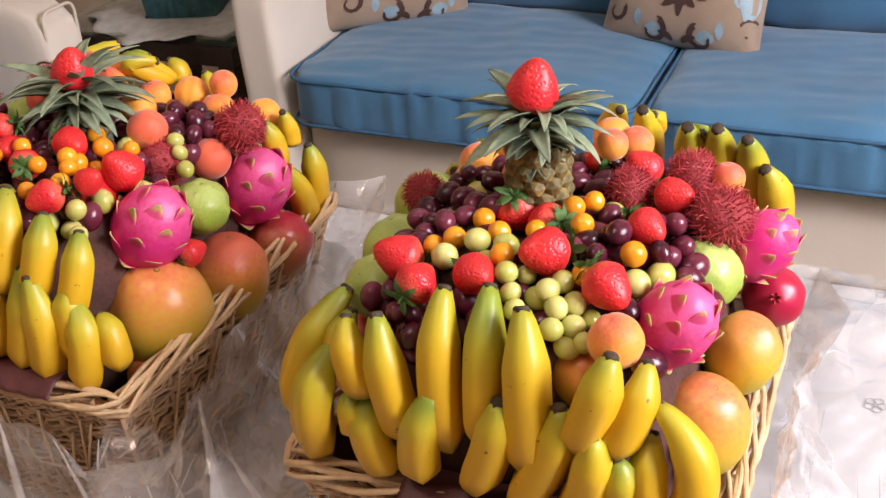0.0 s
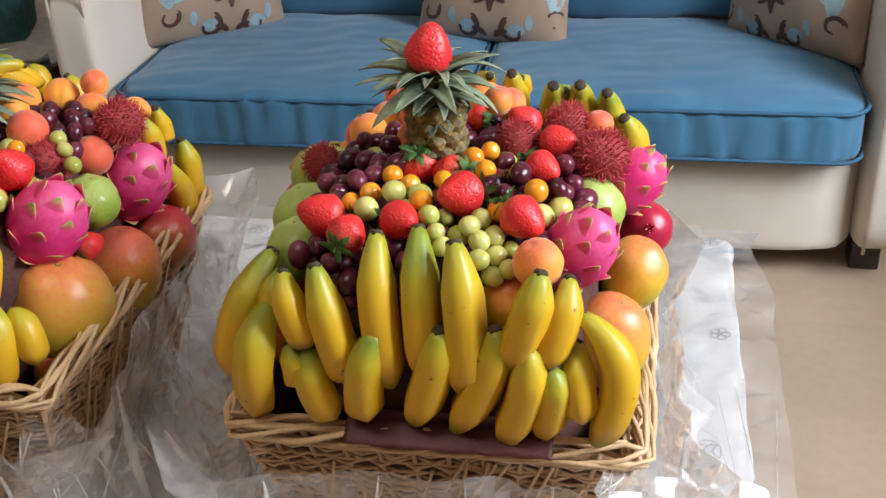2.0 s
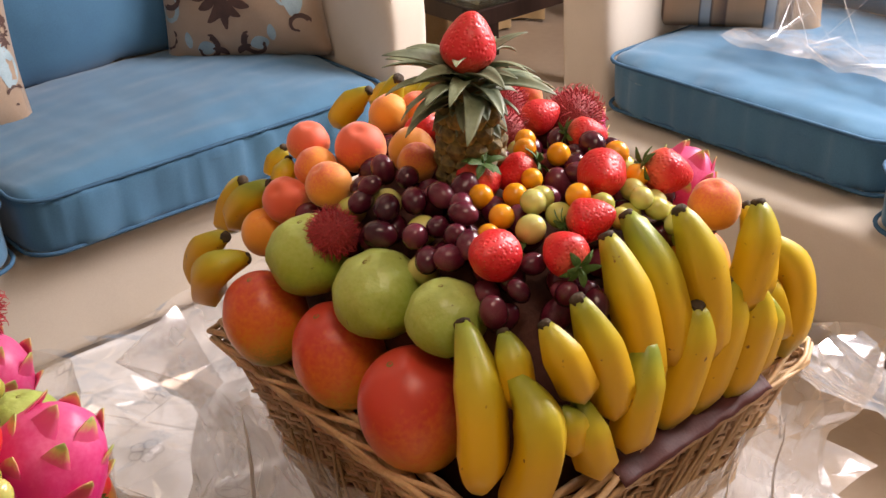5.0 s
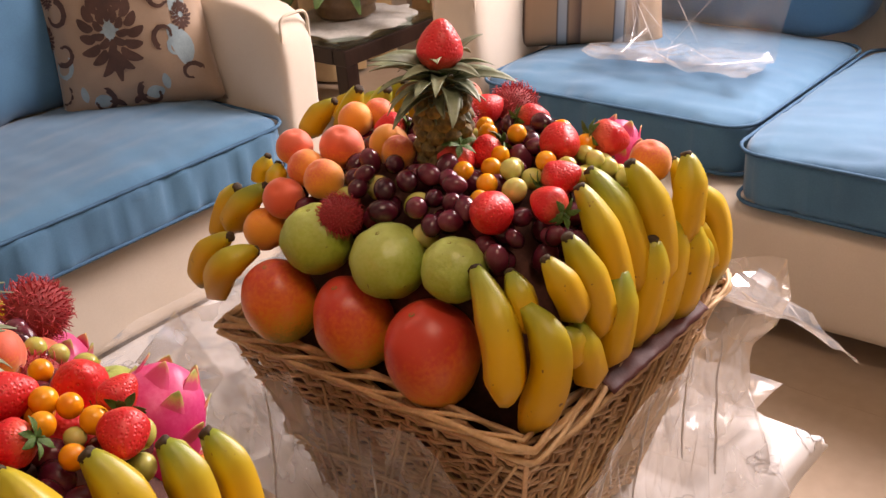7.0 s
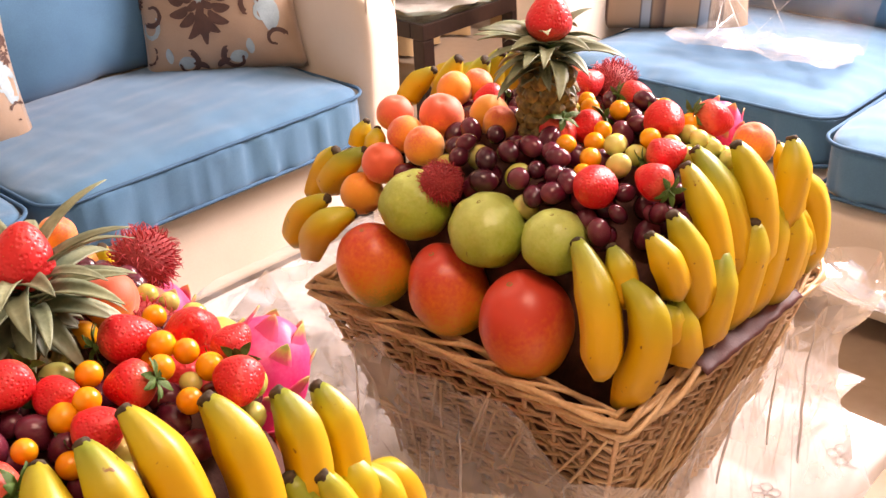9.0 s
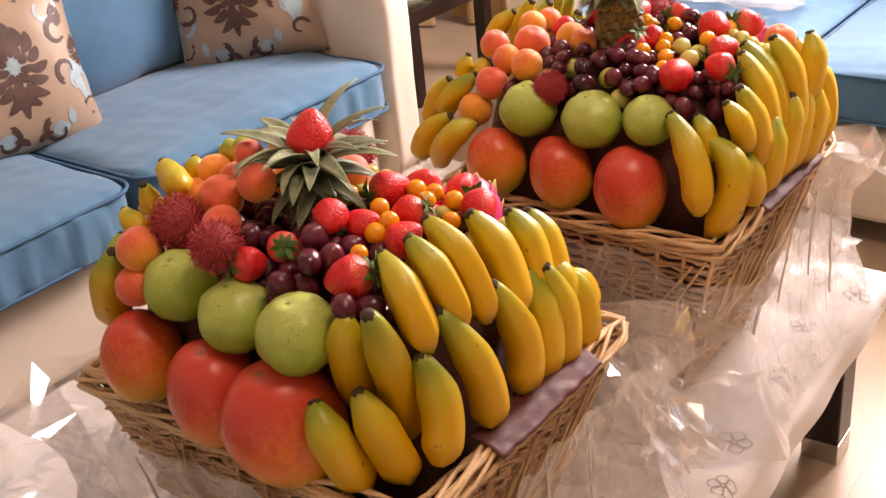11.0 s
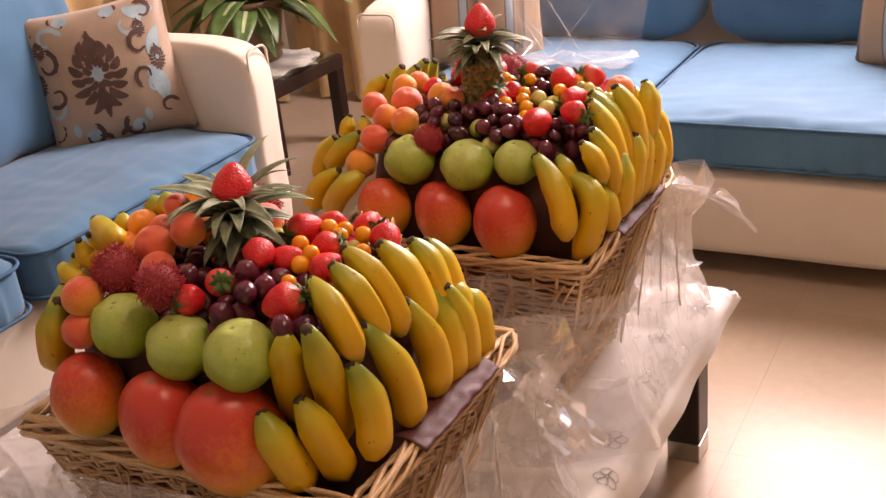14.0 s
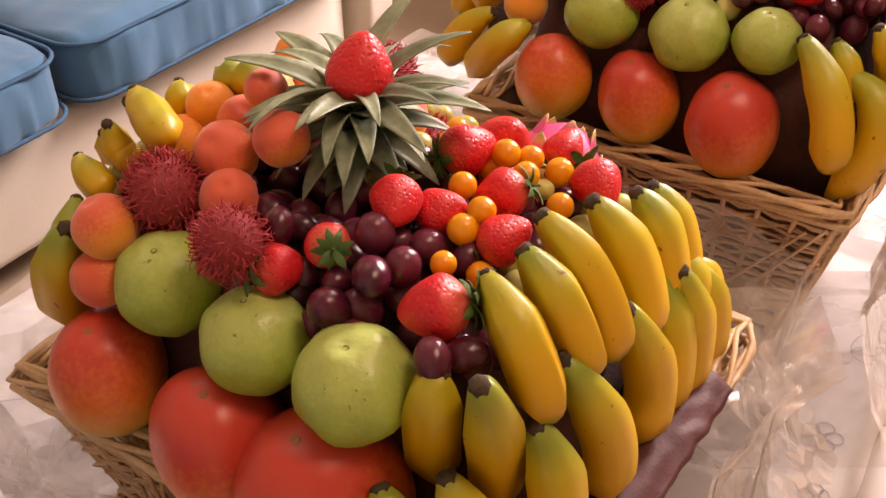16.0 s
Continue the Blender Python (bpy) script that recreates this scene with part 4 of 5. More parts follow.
def hair_mesh():
    rng = random.Random(3)
    bm = bmesh.new()
    g = math.pi * (3 - math.sqrt(5))
    for k in range(380):
        z = 1 - 2 * (k + 0.5) / 380
        r = math.sqrt(1 - z * z)
        d = Vector((r * math.cos(k * g), r * math.sin(k * g), z))
        side = Vector((rng.uniform(-1, 1), rng.uniform(-1, 1), rng.uniform(-1, 1)))
        side = (side - d * side.dot(d)).normalized()
        ln = rng.uniform(0.2, 0.38)
        pts = [d * 0.98, d * (1 + ln * 0.5) + side * ln * 0.12, d * (1 + ln * 0.85) + side * ln * 0.5, d * (1 + ln * 0.95) + side * ln * 0.85]
        add_tube(bm, pts, [0.034, 0.024, 0.015, 0.007], 4)
    return mesh_of(bm, "hairs", "rambutan_hair")


HAIRS = hair_mesh()


def scale_mesh():
    def fn(u, v):
        w = 0.36 * (1 - u) ** 0.7 + 0.01
        side = (v - 0.5) * 2
        return Vector((0.03 + 0.1 * u ** 2 - 0.1 * side * side * (1 - u), side * w, 0.5 * u))
    bm = sheet(fn, 7, 4)
    ext = bmesh.ops.extrude_face_region(bm, geom=bm.faces[:])
    bmesh.ops.translate(bm, vec=(-0.045, 0, 0), verts=[q for q in ext["geom"] if isinstance(q, bmesh.types.BMVert)])
    bmesh.ops.recalc_face_normals(bm, faces=bm.faces[:])
    return mesh_of(bm, "scale", "dragon_scale")


SCALE = scale_mesh()


def crown_mesh():
    bm = bmesh.new()
    for k in range(6):
        a = k * math.tau / 6
        add_tube(bm, [(0.1 * math.cos(a), 0.1 * math.sin(a), 0.95), (0.13 * math.cos(a), 0.13 * math.sin(a), 1.1), (0.2 * math.cos(a), 0.2 * math.sin(a), 1.2)], [0.06, 0.05, 0.015], 5)
    return mesh_of(bm, "blossom_end", "pomegranate")


BLOSSOM = crown_mesh()
STEM_SPOT = mesh_of(add_lathe(bmesh.new(), [(0.07, 0.8), (0.07, 0.9), (0.04, 0.905), (0.03, 0.88)], 10), "stem_scar", "stem")


def outward(key, c):
    """The way out of the heap at a place."""
    cx, cy, a, b, h = MOUNDS[key]
    x, y, z = (c[0] - cx) / a, (c[1] - cy) / b, max(0.0, (c[2] - 0.5) / h)
    return Vector((math.copysign(abs(x) ** 2.6, x) / a, math.copysign(abs(y) ** 2.6, y) / b, z ** 2.6 / h + 0.3)).normalized()


WHERE = {"right": "basket nearer the window sofa", "left": "basket nearer the armchair sofa"}
LABEL = {
    "mango": "ripe mango blushed red over orange and green", "mango_yellow": "large yellow-orange mango with a red blush", "guava": "smooth pale green guava", "apricot": "orange apricot with a red blush",
    "gooseberry": "small round orange cape gooseberry", "green_grape": "pale green grape among the fruit", "dark_grape": "dark purple grape among the fruit", "pomegranate": "glossy dark red pomegranate",
    "dragonfruit": "pink dragon fruit with green-tipped scales", "rambutan": "dark red rambutan with soft hairs", "strawberry": "ripe red strawberry with fine seeds", "banana": "yellow banana, greenish near its dark tip"}
PLURAL = {"mango": "mangoes", "mango_yellow": "mangoes", "guava": "guavas", "apricot": "apricots", "gooseberry": "cape gooseberries", "green_grape": "green grapes", "dark_grape": "dark grapes", "pomegranate": "pomegranates",
          "dragonfruit": "dragon fruits", "rambutan": "rambutans", "strawberry": "strawberries", "banana": "bananas"}
NAME = {"mango_yellow": "mango", "gooseberry": "cape_gooseberry", "green_grape": "grape", "dark_grape": "grape", "dragonfruit": "dragon_fruit"}
frng = random.Random(21)


def put_fruit(kind, key, c, r, turn=None):
    out = outward(key, c)
    if turn is None:
        tip = Vector((frng.uniform(-1, 1), frng.uniform(-1, 1), frng.uniform(-0.4, 1)))
        if kind in ("mango", "guava", "mango_yellow"):
            tip = Vector((0, 0, 1)) + out * 0.3 + tip * 0.15
        elif kind == "strawberry":
            tip = out * frng.uniform(-0.35, 0.25) + Vector((frng.uniform(-1, 1), frng.uniform(-1, 1), 0.0)) * 0.8
        elif kind == "dragonfruit":
            tip = Vector((0.25, -0.15, 0.8)) + out * 0.7 + tip * 0.3
        elif kind == "apricot":
            tip = out + tip * 0.8
        turn = tip.normalized().to_track_quat("Z", "Y").to_matrix().to_4x4() @ pose(0, 0, 0, 0, 0, frng.uniform(0, 360))
    m = Matrix.Translation(c) @ turn @ Matrix.Scale(r, 4)
    ob = thing(NAME.get(kind, kind), LABEL[kind], NAME.get(kind, kind).replace("_", " "), PLURAL[kind] + " in the " + WHERE[key], m=m, data=MESH[kind])
    if kind == "strawberry":
        tagged(part("seed_speckle", SEEDS, "seed", ob, "pale yellow seeds"), kind="stuff")
        tagged(part("calyx", CALYX, "calyx", ob, "green leafy calyx"), kind="stuff")
    elif kind == "rambutan":
        tagged(part("hair_coat", HAIRS, "rambutan_hair", ob, "soft curling red hairs"), kind="stuff")
    elif kind == "pomegranate":
        part("blossom_end", BLOSSOM, "pomegranate", ob)
    elif kind in ("mango", "mango_yellow"):
        part("stem_scar", STEM_SPOT, "stem", ob, "small brown stem scar").matrix_basis = pose(0, 0, 0.2)
    elif kind == "apricot":
        part("stem_scar", STEM_SPOT, "stem", ob, "dark stem hollow").matrix_basis = pose(0, 0, -0.015)
    elif kind == "guava":
        part("stem_scar", STEM_SPOT, "stem", ob, "small brown stem scar")
    elif kind == "dragonfruit":
        for row in range(5):
            for k in range(5):
                z = -0.85 + row * 0.42
                a = k * 72 + row * 36
                rad = math.sqrt(max(0.05, 1 - (z / 1.3) ** 2)) * 0.9
                part("scale", SCALE, "dragon_scale", ob).matrix_basis = pose(0, 0, 0, 0, 0, a) @ pose(rad, 0, z, 0, 42 - row * 17.5, 0) @ Matrix.Diagonal((0.72, 0.95, 1.2, 1))
    return ob


def banana(key, p0, p1, p2, thick):
    """A banana from its tip through its middle to its base."""
    tip, mid, end = Vector(p0), Vector(p1), Vector(p2)
    out = outward(key, mid)
    ctrl = mid * 2 - (tip + end) * 0.5
    lie = (tip + end) * 0.5
    span = (end - tip).length
    if (ctrl - lie).length < span * 0.2:
        ctrl += Vector((out.x, out.y, 0)) * span * 0.1
    thick *= min(1.0, 0.5 + 0.5 * span / 0.105)
    n = 16
    pts, rad = [], []
    for i in range(n + 1):
        s = i / n
        p = tip * (1 - s) ** 2 + ctrl * 2 * s * (1 - s) + end * s * s
        pts.append(p)
        rad.append(thick * (0.36 + 0.64 * min(1, s / 0.33) ** 0.8) * (1 if s < 0.8 else max(0.32, 1 - ((s - 0.8) / 0.2) ** 2 * 0.72)))
    bm = tube(pts, rad, 10)
    bm.verts.ensure_lookup_table()
    for i in range(n + 1):
        ring = [bm.verts[i * 10 + k] for k in range(10)]
        for k, v in enumerate(ring):
            v.co = pts[i] + (v.co - pts[i]) * (1.09 if k % 2 == 0 else 0.905)
    ob = thing("banana", LABEL["banana"], "banana", "bananas in the " + WHERE[key], data=mesh_of(bm, "banana", "banana"))
    a = (pts[0] - pts[1]).normalized()
    part("tip", tube([pts[0] - a * 0.0015, pts[0] + a * 0.0022, pts[0] + a * 0.0036], [thick * 0.385, thick * 0.36, thick * 0.26], 7), "banana_tip", ob, "dry dark brown tip")
    return ob



PLACED = []
PLACED.append(("apricot", "right", [(.437, -.154, .728, .022),
    (.344, .183, .745, .02),
    (.372, .172, .745, .018),
    (.244, .181, .745, .02),
    (.276, .14, .742, .024),
    (.299, .089, .748, .021),
    (.283, .061, .749, .018),
    (.233, .154, .73, .02),
    (.219, .112, .731, .021),
    (.2, .159, .706, .022),
    (.184, .179, .67, .023),
    (.373, .069, .791, .015),
    (.476, .118, .745, .016)]))
PLACED.append(("banana", "right", [(.178, -.122, .707, .155, -.166, .659, .142, -.175, .599),
    (.186, -.167, .678, .179, -.206, .639, .166, -.179, .557),
    (.208, -.18, .72, .218, -.193, .688, .231, -.196, .653),
    (.239, -.183, .73, .255, -.194, .674, .267, -.196, .616),
    (.293, -.161, .754, .296, -.185, .692, .305, -.196, .613),
    (.329, -.149, .755, .334, -.18, .7, .338, -.196, .627),
    (.365, -.173, .755, .375, -.19, .692, .376, -.196, .61),
    (.443, -.193, .741, .432, -.198, .699, .415, -.196, .645),
    (.465, -.166, .721, .461, -.187, .686, .444, -.196, .646),
    (.477, -.176, .689, .514, -.193, .638, .493, -.2, .567)]))
PLACED.append(("banana", "right", [(.209, -.194, .649, .215, -.201, .635, .215, -.2, .609),
    (.23, -.195, .65, .234, -.201, .613, .249, -.2, .575),
    (.297, -.203, .677, .283, -.204, .632, .28, -.2, .577),
    (.355, -.205, .684, .347, -.205, .639, .325, -.2, .575),
    (.403, -.196, .683, .397, -.201, .637, .363, -.2, .571),
    (.432, -.208, .671, .431, -.206, .622, .409, -.2, .563),
    (.452, -.202, .648, .457, -.204, .618, .444, -.2, .571),
    (.474, -.175, .659, .475, -.193, .629, .482, -.2, .592),
    (.196, -.148, .703, .19, -.165, .68, .187, -.172, .652),
    (.192, .227, .706, .192, .256, .668, .188, .265, .635)]))
PLACED.append(("banana", "right", [(.198, .185, .714, .188, .213, .688, .185, .24, .653),
    (.151, .2, .669, .141, .235, .64, .138, .248, .599),
    (.147, .155, .665, .117, .174, .652, .137, .219, .596),
    (.244, .23, .724, .239, .234, .707, .236, .237, .693),
    (.226, .192, .729, .217, .186, .717, .21, .185, .706),
    (.343, .215, .762, .331, .235, .742, .317, .24, .72),
    (.38, .215, .76, .378, .235, .742, .368, .24, .727),
    (.432, .215, .746, .423, .235, .733, .404, .24, .725),
    (.371, .2, .771, .371, .23, .711, .371, .233, .636),
    (.419, .2, .757, .419, .23, .697, .419, .233, .622)]))
PLACED.append(("banana", "right", [(.45, .2, .759, .45, .23, .699, .45, .233, .624),
    (.481, .2, .75, .485, .23, .69, .486, .233, .615),
    (.501, .2, .719, .513, .215, .674, .513, .215, .609)]))
PLACED.append(("dark_grape", "right", [(.267, -.176, .71, .01),
    (.22, .025, .738, .011),
    (.259, -.002, .746, .011),
    (.211, -.025, .733, .011),
    (.396, -.067, .752, .009),
    (.381, -.043, .748, .01),
    (.227, -.132, .72, .008),
    (.248, -.163, .722, .009),
    (.246, -.046, .749, .01),
    (.385, .017, .743, .01),
    (.408, -.038, .759, .011),
    (.228, .059, .745, .009),
    (.271, .03, .737, .009),
    (.237, .084, .732, .01),
    (.26, .046, .747, .01),
    (.26, -.027, .746, .01),
    (.229, -.033, .738, .009),
    (.218, .06, .733, .01),
    (.267, -.178, .694, .009),
    (.255, -.153, .716, .009),
    (.371, -.054, .748, .009),
    (.445, .02, .742, .011),
    (.444, -.03, .741, .009),
    (.362, .122, .746, .008)]))
PLACED.append(("dark_grape", "right", [(.397, -.027, .749, .009),
    (.257, .078, .745, .011),
    (.278, -.01, .748, .012),
    (.241, .013, .742, .011),
    (.203, .014, .723, .012),
    (.204, -.049, .723, .01),
    (.214, -.066, .728, .011),
    (.23, -.071, .736, .011),
    (.23, -.054, .737, .01),
    (.252, -.122, .73, .009),
    (.206, -.126, .707, .011),
    (.287, -.172, .704, .009),
    (.429, .007, .745, .01),
    (.41, .008, .748, .01)]))
PLACED.append(("dragonfruit", "right", [(.469, -.085, .705, .032),
    (.513, .085, .694, .03)]))
PLACED.append(("gooseberry", "right", [(.425, -.052, .748, .011),
    (.247, -.076, .74, .009),
    (.266, -.071, .748, .01),
    (.396, -.102, .752, .01),
    (.357, -.003, .758, .01),
    (.372, .012, .759, .009),
    (.373, -.03, .757, .01),
    (.323, -.102, .758, .01),
    (.279, -.031, .748, .01),
    (.301, -.05, .748, .01),
    (.332, -.038, .749, .009)]))
PLACED.append(("green_grape", "right", [(.398, -.142, .726, .009),
    (.38, -.111, .747, .009),
    (.361, -.124, .735, .009),
    (.396, -.154, .712, .009),
    (.384, -.157, .73, .009),
    (.349, -.147, .736, .008),
    (.269, -.102, .747, .011),
    (.382, -.137, .738, .009),
    (.341, -.133, .742, .008),
    (.372, -.128, .748, .009),
    (.333, -.12, .753, .009),
    (.408, -.123, .722, .008),
    (.292, -.081, .756, .01),
    (.394, -.124, .736, .009),
    (.41, -.152, .719, .008),
    (.345, -.102, .742, .008),
    (.314, -.068, .747, .01),
    (.307, -.097, .744, .01)]))
PLACED.append(("guava", "right", [(.172, .082, .688, .037),
    (.18, -.01, .684, .038),
    (.192, -.085, .69, .032),
    (.474, .03, .689, .034)]))
PLACED.append(("mango", "right", [(.14, .119, .619, .039),
    (.16, .029, .612, .042),
    (.164, -.072, .607, .046),
    (.52, -.02, .643, .033),
    (.498, -.085, .605, .042),
    (.408, -.14, .675, .026)]))
PLACED.append(("pomegranate", "right", [(.531, .11, .625, .031)]))
PLACED.append(("rambutan", "right", [(.18, .052, .719, .019),
    (.394, .067, .745, .021),
    (.442, .117, .744, .022),
    (.481, .055, .737, .026)]))
PLACED.append(("strawberry", "right", [(.225, -.105, .741, .021),
    (.262, -.146, .746, .018),
    (.309, -.13, .752, .018),
    (.301, -.001, .744, .02),
    (.334, -.015, .746, .018),
    (.358, -.096, .764, .021),
    (.42, -.116, .752, .02),
    (.428, -.013, .754, .017),
    (.437, .058, .751, .018),
    (.396, .103, .754, .018),
    (.344, .129, .746, .016)]))
PLACED.append(("apricot", "left", [(-.405, .163, .73, .022),
    (-.419, .163, .695, .02),
    (-.308, .183, .742, .02),
    (-.326, .12, .762, .022),
    (-.349, .098, .745, .02),
    (-.283, .176, .763, .018),
    (-.281, .145, .757, .02),
    (-.312, .079, .78, .019),
    (-.157, .204, .745, .017),
    (-.282, .118, .792, .015),
    (-.14, .257, .681, .023),
    (-.229, .125, .738, .021),
    (-.157, .184, .718, .021),
    (-.132, .119, .685, .024),
    (-.182, .078, .735, .023),
    (-.233, .165, .737, .019),
    (-.201, .196, .731, .021)]))
PLACED.append(("banana", "left", [(-.396, -.107, .725, -.395, -.099, .684, -.364, -.079, .592),
    (-.407, -.141, .741, -.378, -.133, .668, -.342, -.109, .558),
    (-.412, -.121, .66, -.405, -.136, .614, -.384, -.141, .552),
    (-.434, -.088, .65, -.436, -.106, .613, -.412, -.115, .553),
    (-.337, -.101, .754, -.352, -.137, .728, -.353, -.156, .678),
    (-.311, -.111, .761, -.31, -.141, .725, -.306, -.156, .677),
    (-.276, -.103, .763, -.269, -.138, .721, -.268, -.156, .663),
    (-.221, -.111, .746, -.212, -.139, .7, -.222, -.157, .645),
    (-.17, -.12, .728, -.166, -.141, .692, -.178, -.154, .645),
    (-.132, -.116, .711, -.127, -.136, .675, -.138, -.15, .63)]))
PLACED.append(("banana", "left", [(-.135, -.145, .661, -.133, -.155, .634, -.133, -.16, .58),
    (-.108, -.14, .63, -.089, -.15, .612, -.085, -.155, .577),
    (-.33, -.151, .706, -.303, -.165, .635, -.298, -.17, .567),
    (-.364, -.153, .681, -.357, -.166, .625, -.376, -.17, .575),
    (-.257, -.158, .698, -.229, -.168, .626, -.244, -.17, .572),
    (-.189, -.147, .677, -.185, -.164, .623, -.202, -.17, .564),
    (-.171, -.16, .676, -.159, -.169, .615, -.17, -.17, .558),
    (-.133, -.148, .65, -.113, -.164, .608, -.127, -.168, .55),
    (-.318, .215, .78, -.33, .188, .773, -.349, .15, .776),
    (-.279, .212, .77, -.286, .207, .759, -.287, .215, .739)]))
PLACED.append(("banana", "left", [(-.348, .215, .766, -.343, .212, .744, -.346, .195, .739),
    (-.362, .238, .738, -.369, .218, .731, -.369, .202, .722),
    (-.394, .206, .73, -.414, .195, .714, -.417, .195, .691),
    (-.42, .186, .728, -.418, .203, .684, -.411, .222, .629),
    (-.231, .177, .778, -.257, .16, .778, -.229, .2, .742),
    (-.247, .184, .78, -.257, .179, .773, -.232, .213, .74),
    (-.085, .266, .642, -.085, .266, .599, -.085, .265, .544),
    (-.085, .205, .637, -.085, .228, .584, -.085, .239, .536),
    (-.1, .192, .703, -.1, .204, .67, -.1, .208, .633),
    (-.1, .24, .698, -.1, .249, .668, -.1, .248, .646)]))
PLACED.append(("banana", "left", [(-.285, .27, .74, -.272, .27, .724, -.271, .27, .699),
    (-.314, .27, .725, -.308, .27, .711, -.305, .27, .691),
    (-.232, .27, .728, -.223, .27, .71, -.216, .27, .692)]))
PLACED.append(("dark_grape", "left", [(-.371, -.031, .722, .011),
    (-.387, -.019, .726, .013),
    (-.343, -.042, .74, .012),
    (-.309, -.04, .734, .012),
    (-.366, -.036, .745, .012),
    (-.334, -.015, .75, .013),
    (-.371, -.109, .721, .011),
    (-.365, .039, .754, .01),
    (-.393, -.1, .729, .011),
    (-.335, .072, .736, .011),
    (-.304, -.064, .73, .01),
    (-.357, -.107, .702, .01),
    (-.364, -.007, .727, .01),
    (-.319, -.019, .736, .01),
    (-.338, .044, .736, .01),
    (-.387, -.033, .713, .01),
    (-.367, .018, .727, .009),
    (-.154, .132, .726, .011),
    (-.185, .137, .735, .011),
    (-.138, .134, .716, .011),
    (-.176, .113, .734, .01),
    (-.165, .155, .73, .011),
    (-.142, .108, .72, .01),
    (-.156, .095, .727, .01)]))
PLACED.append(("dark_grape", "left", [(-.15, .148, .723, .01)]))
PLACED.append(("dragonfruit", "left", [(-.122, -.022, .667, .04),
    (-.112, .169, .625, .042)]))
PLACED.append(("gooseberry", "left", [(-.219, -.086, .732, .009),
    (-.329, -.064, .743, .008),
    (-.296, -.057, .747, .01),
    (-.188, -.068, .737, .01),
    (-.204, -.033, .749, .01),
    (-.193, -.047, .744, .009),
    (-.222, -.06, .75, .009),
    (-.263, -.035, .755, .009),
    (-.28, -.061, .754, .009),
    (-.308, -.078, .726, .009),
    (-.194, -.006, .72, .011),
    (-.204, -.021, .736, .011),
    (-.226, .041, .739, .01),
    (-.199, .018, .737, .011),
    (-.171, .031, .733, .009)]))
PLACED.append(("green_grape", "left", [(-.171, -.085, .691, .01),
    (-.163, -.081, .715, .01),
    (-.15, -.099, .697, .009),
    (-.148, .081, .724, .009),
    (-.121, .056, .703, .009),
    (-.135, .069, .716, .008),
    (-.203, -.063, .729, .007),
    (-.318, .214, .727, .01),
    (-.346, .214, .723, .009),
    (-.361, .215, .718, .01)]))
PLACED.append(("guava", "left", [(-.108, .055, .657, .032),
    (-.401, .113, .7, .036),
    (-.405, .032, .69, .036),
    (-.408, -.052, .697, .037)]))
PLACED.append(("mango", "left", [(-.118, -.042, .568, .057),
    (-.098, .07, .556, .046),
    (-.115, -.088, .514, .021),
    (-.437, .155, .625, .041),
    (-.435, .05, .616, .046),
    (-.428, -.036, .607, .055)]))
PLACED.append(("pomegranate", "left", [(-.092, .179, .542, .043)]))
PLACED.append(("rambutan", "left", [(-.368, .14, .746, .025),
    (-.399, .049, .757, .021),
    (-.164, .069, .7, .026),
    (-.105, .152, .716, .026)]))
PLACED.append(("strawberry", "left", [(-.217, -.009, .752, .019),
    (-.159, -.056, .738, .015),
    (-.185, -.097, .734, .018),
    (-.245, -.054, .745, .017),
    (-.312, -.016, .762, .017),
    (-.286, -.033, .747, .016),
    (-.285, -.082, .743, .017),
    (-.354, .009, .745, .015),
    (-.381, .028, .735, .017),
    (-.364, -.081, .739, .02),
    (-.087, -.003, .633, .016),
    (-.16, -.004, .726, .023),
    (-.188, -.021, .702, .026)]))

GROW = {"mango": 1.06, "dragonfruit": 1.08, "guava": 1.03, "strawberry": 1.0, "apricot": 1.04, "dark_grape": 1.04, "green_grape": 1.1, "gooseberry": 1.08}
for kind, key, rows in PLACED:
    for row in rows:
        if kind == "banana":
            p = [Vector(row[i:i + 3]) for i in (0, 3, 6)]
            banana(key, *p, 0.0182 + frng.uniform(-0.001, 0.0012))
        else:
            c = Vector(row[:3])
            use = "mango_yellow" if kind == "mango" and c.x > MOUNDS[key][0] else kind
            put_fruit(use, key, c, row[3] * GROW.get(kind, 1.0))

# loose grapes that fill the gaps under the top layer
for key in BASKETS:
    cx, cy, a, b, h = MOUNDS[key]
    taken = [(Vector(r[:3]), r[3]) for kind, k2, rows in PLACED if k2 == key and kind != "banana" for r in rows]
    tries = 0
    made = 0
    while made < 95 and tries < 9000:
        tries += 1
        d = Vector((frng.uniform(-1, 1), frng.uniform(-1, 1), frng.uniform(0.6, 1)))
        d.normalize()
        r = frng.uniform(0.0115, 0.0135)
        s = (abs(d.x / (a - 0.026)) ** 3.6 + abs(d.y / (b - 0.03)) ** 3.6 + abs(d.z / (h - 0.024)) ** 3.6) ** (-1 / 3.6)
        c = Vector((cx, cy, 0.5)) + d * s
        if c.z > 0.69 and all((c - q).length > 0.82 * (r + rq) for q, rq in taken):
            put_fruit("dark_grape" if frng.random() < 0.9 else "green_grape", key, c, r)
            taken.append((c, r))
            made += 1


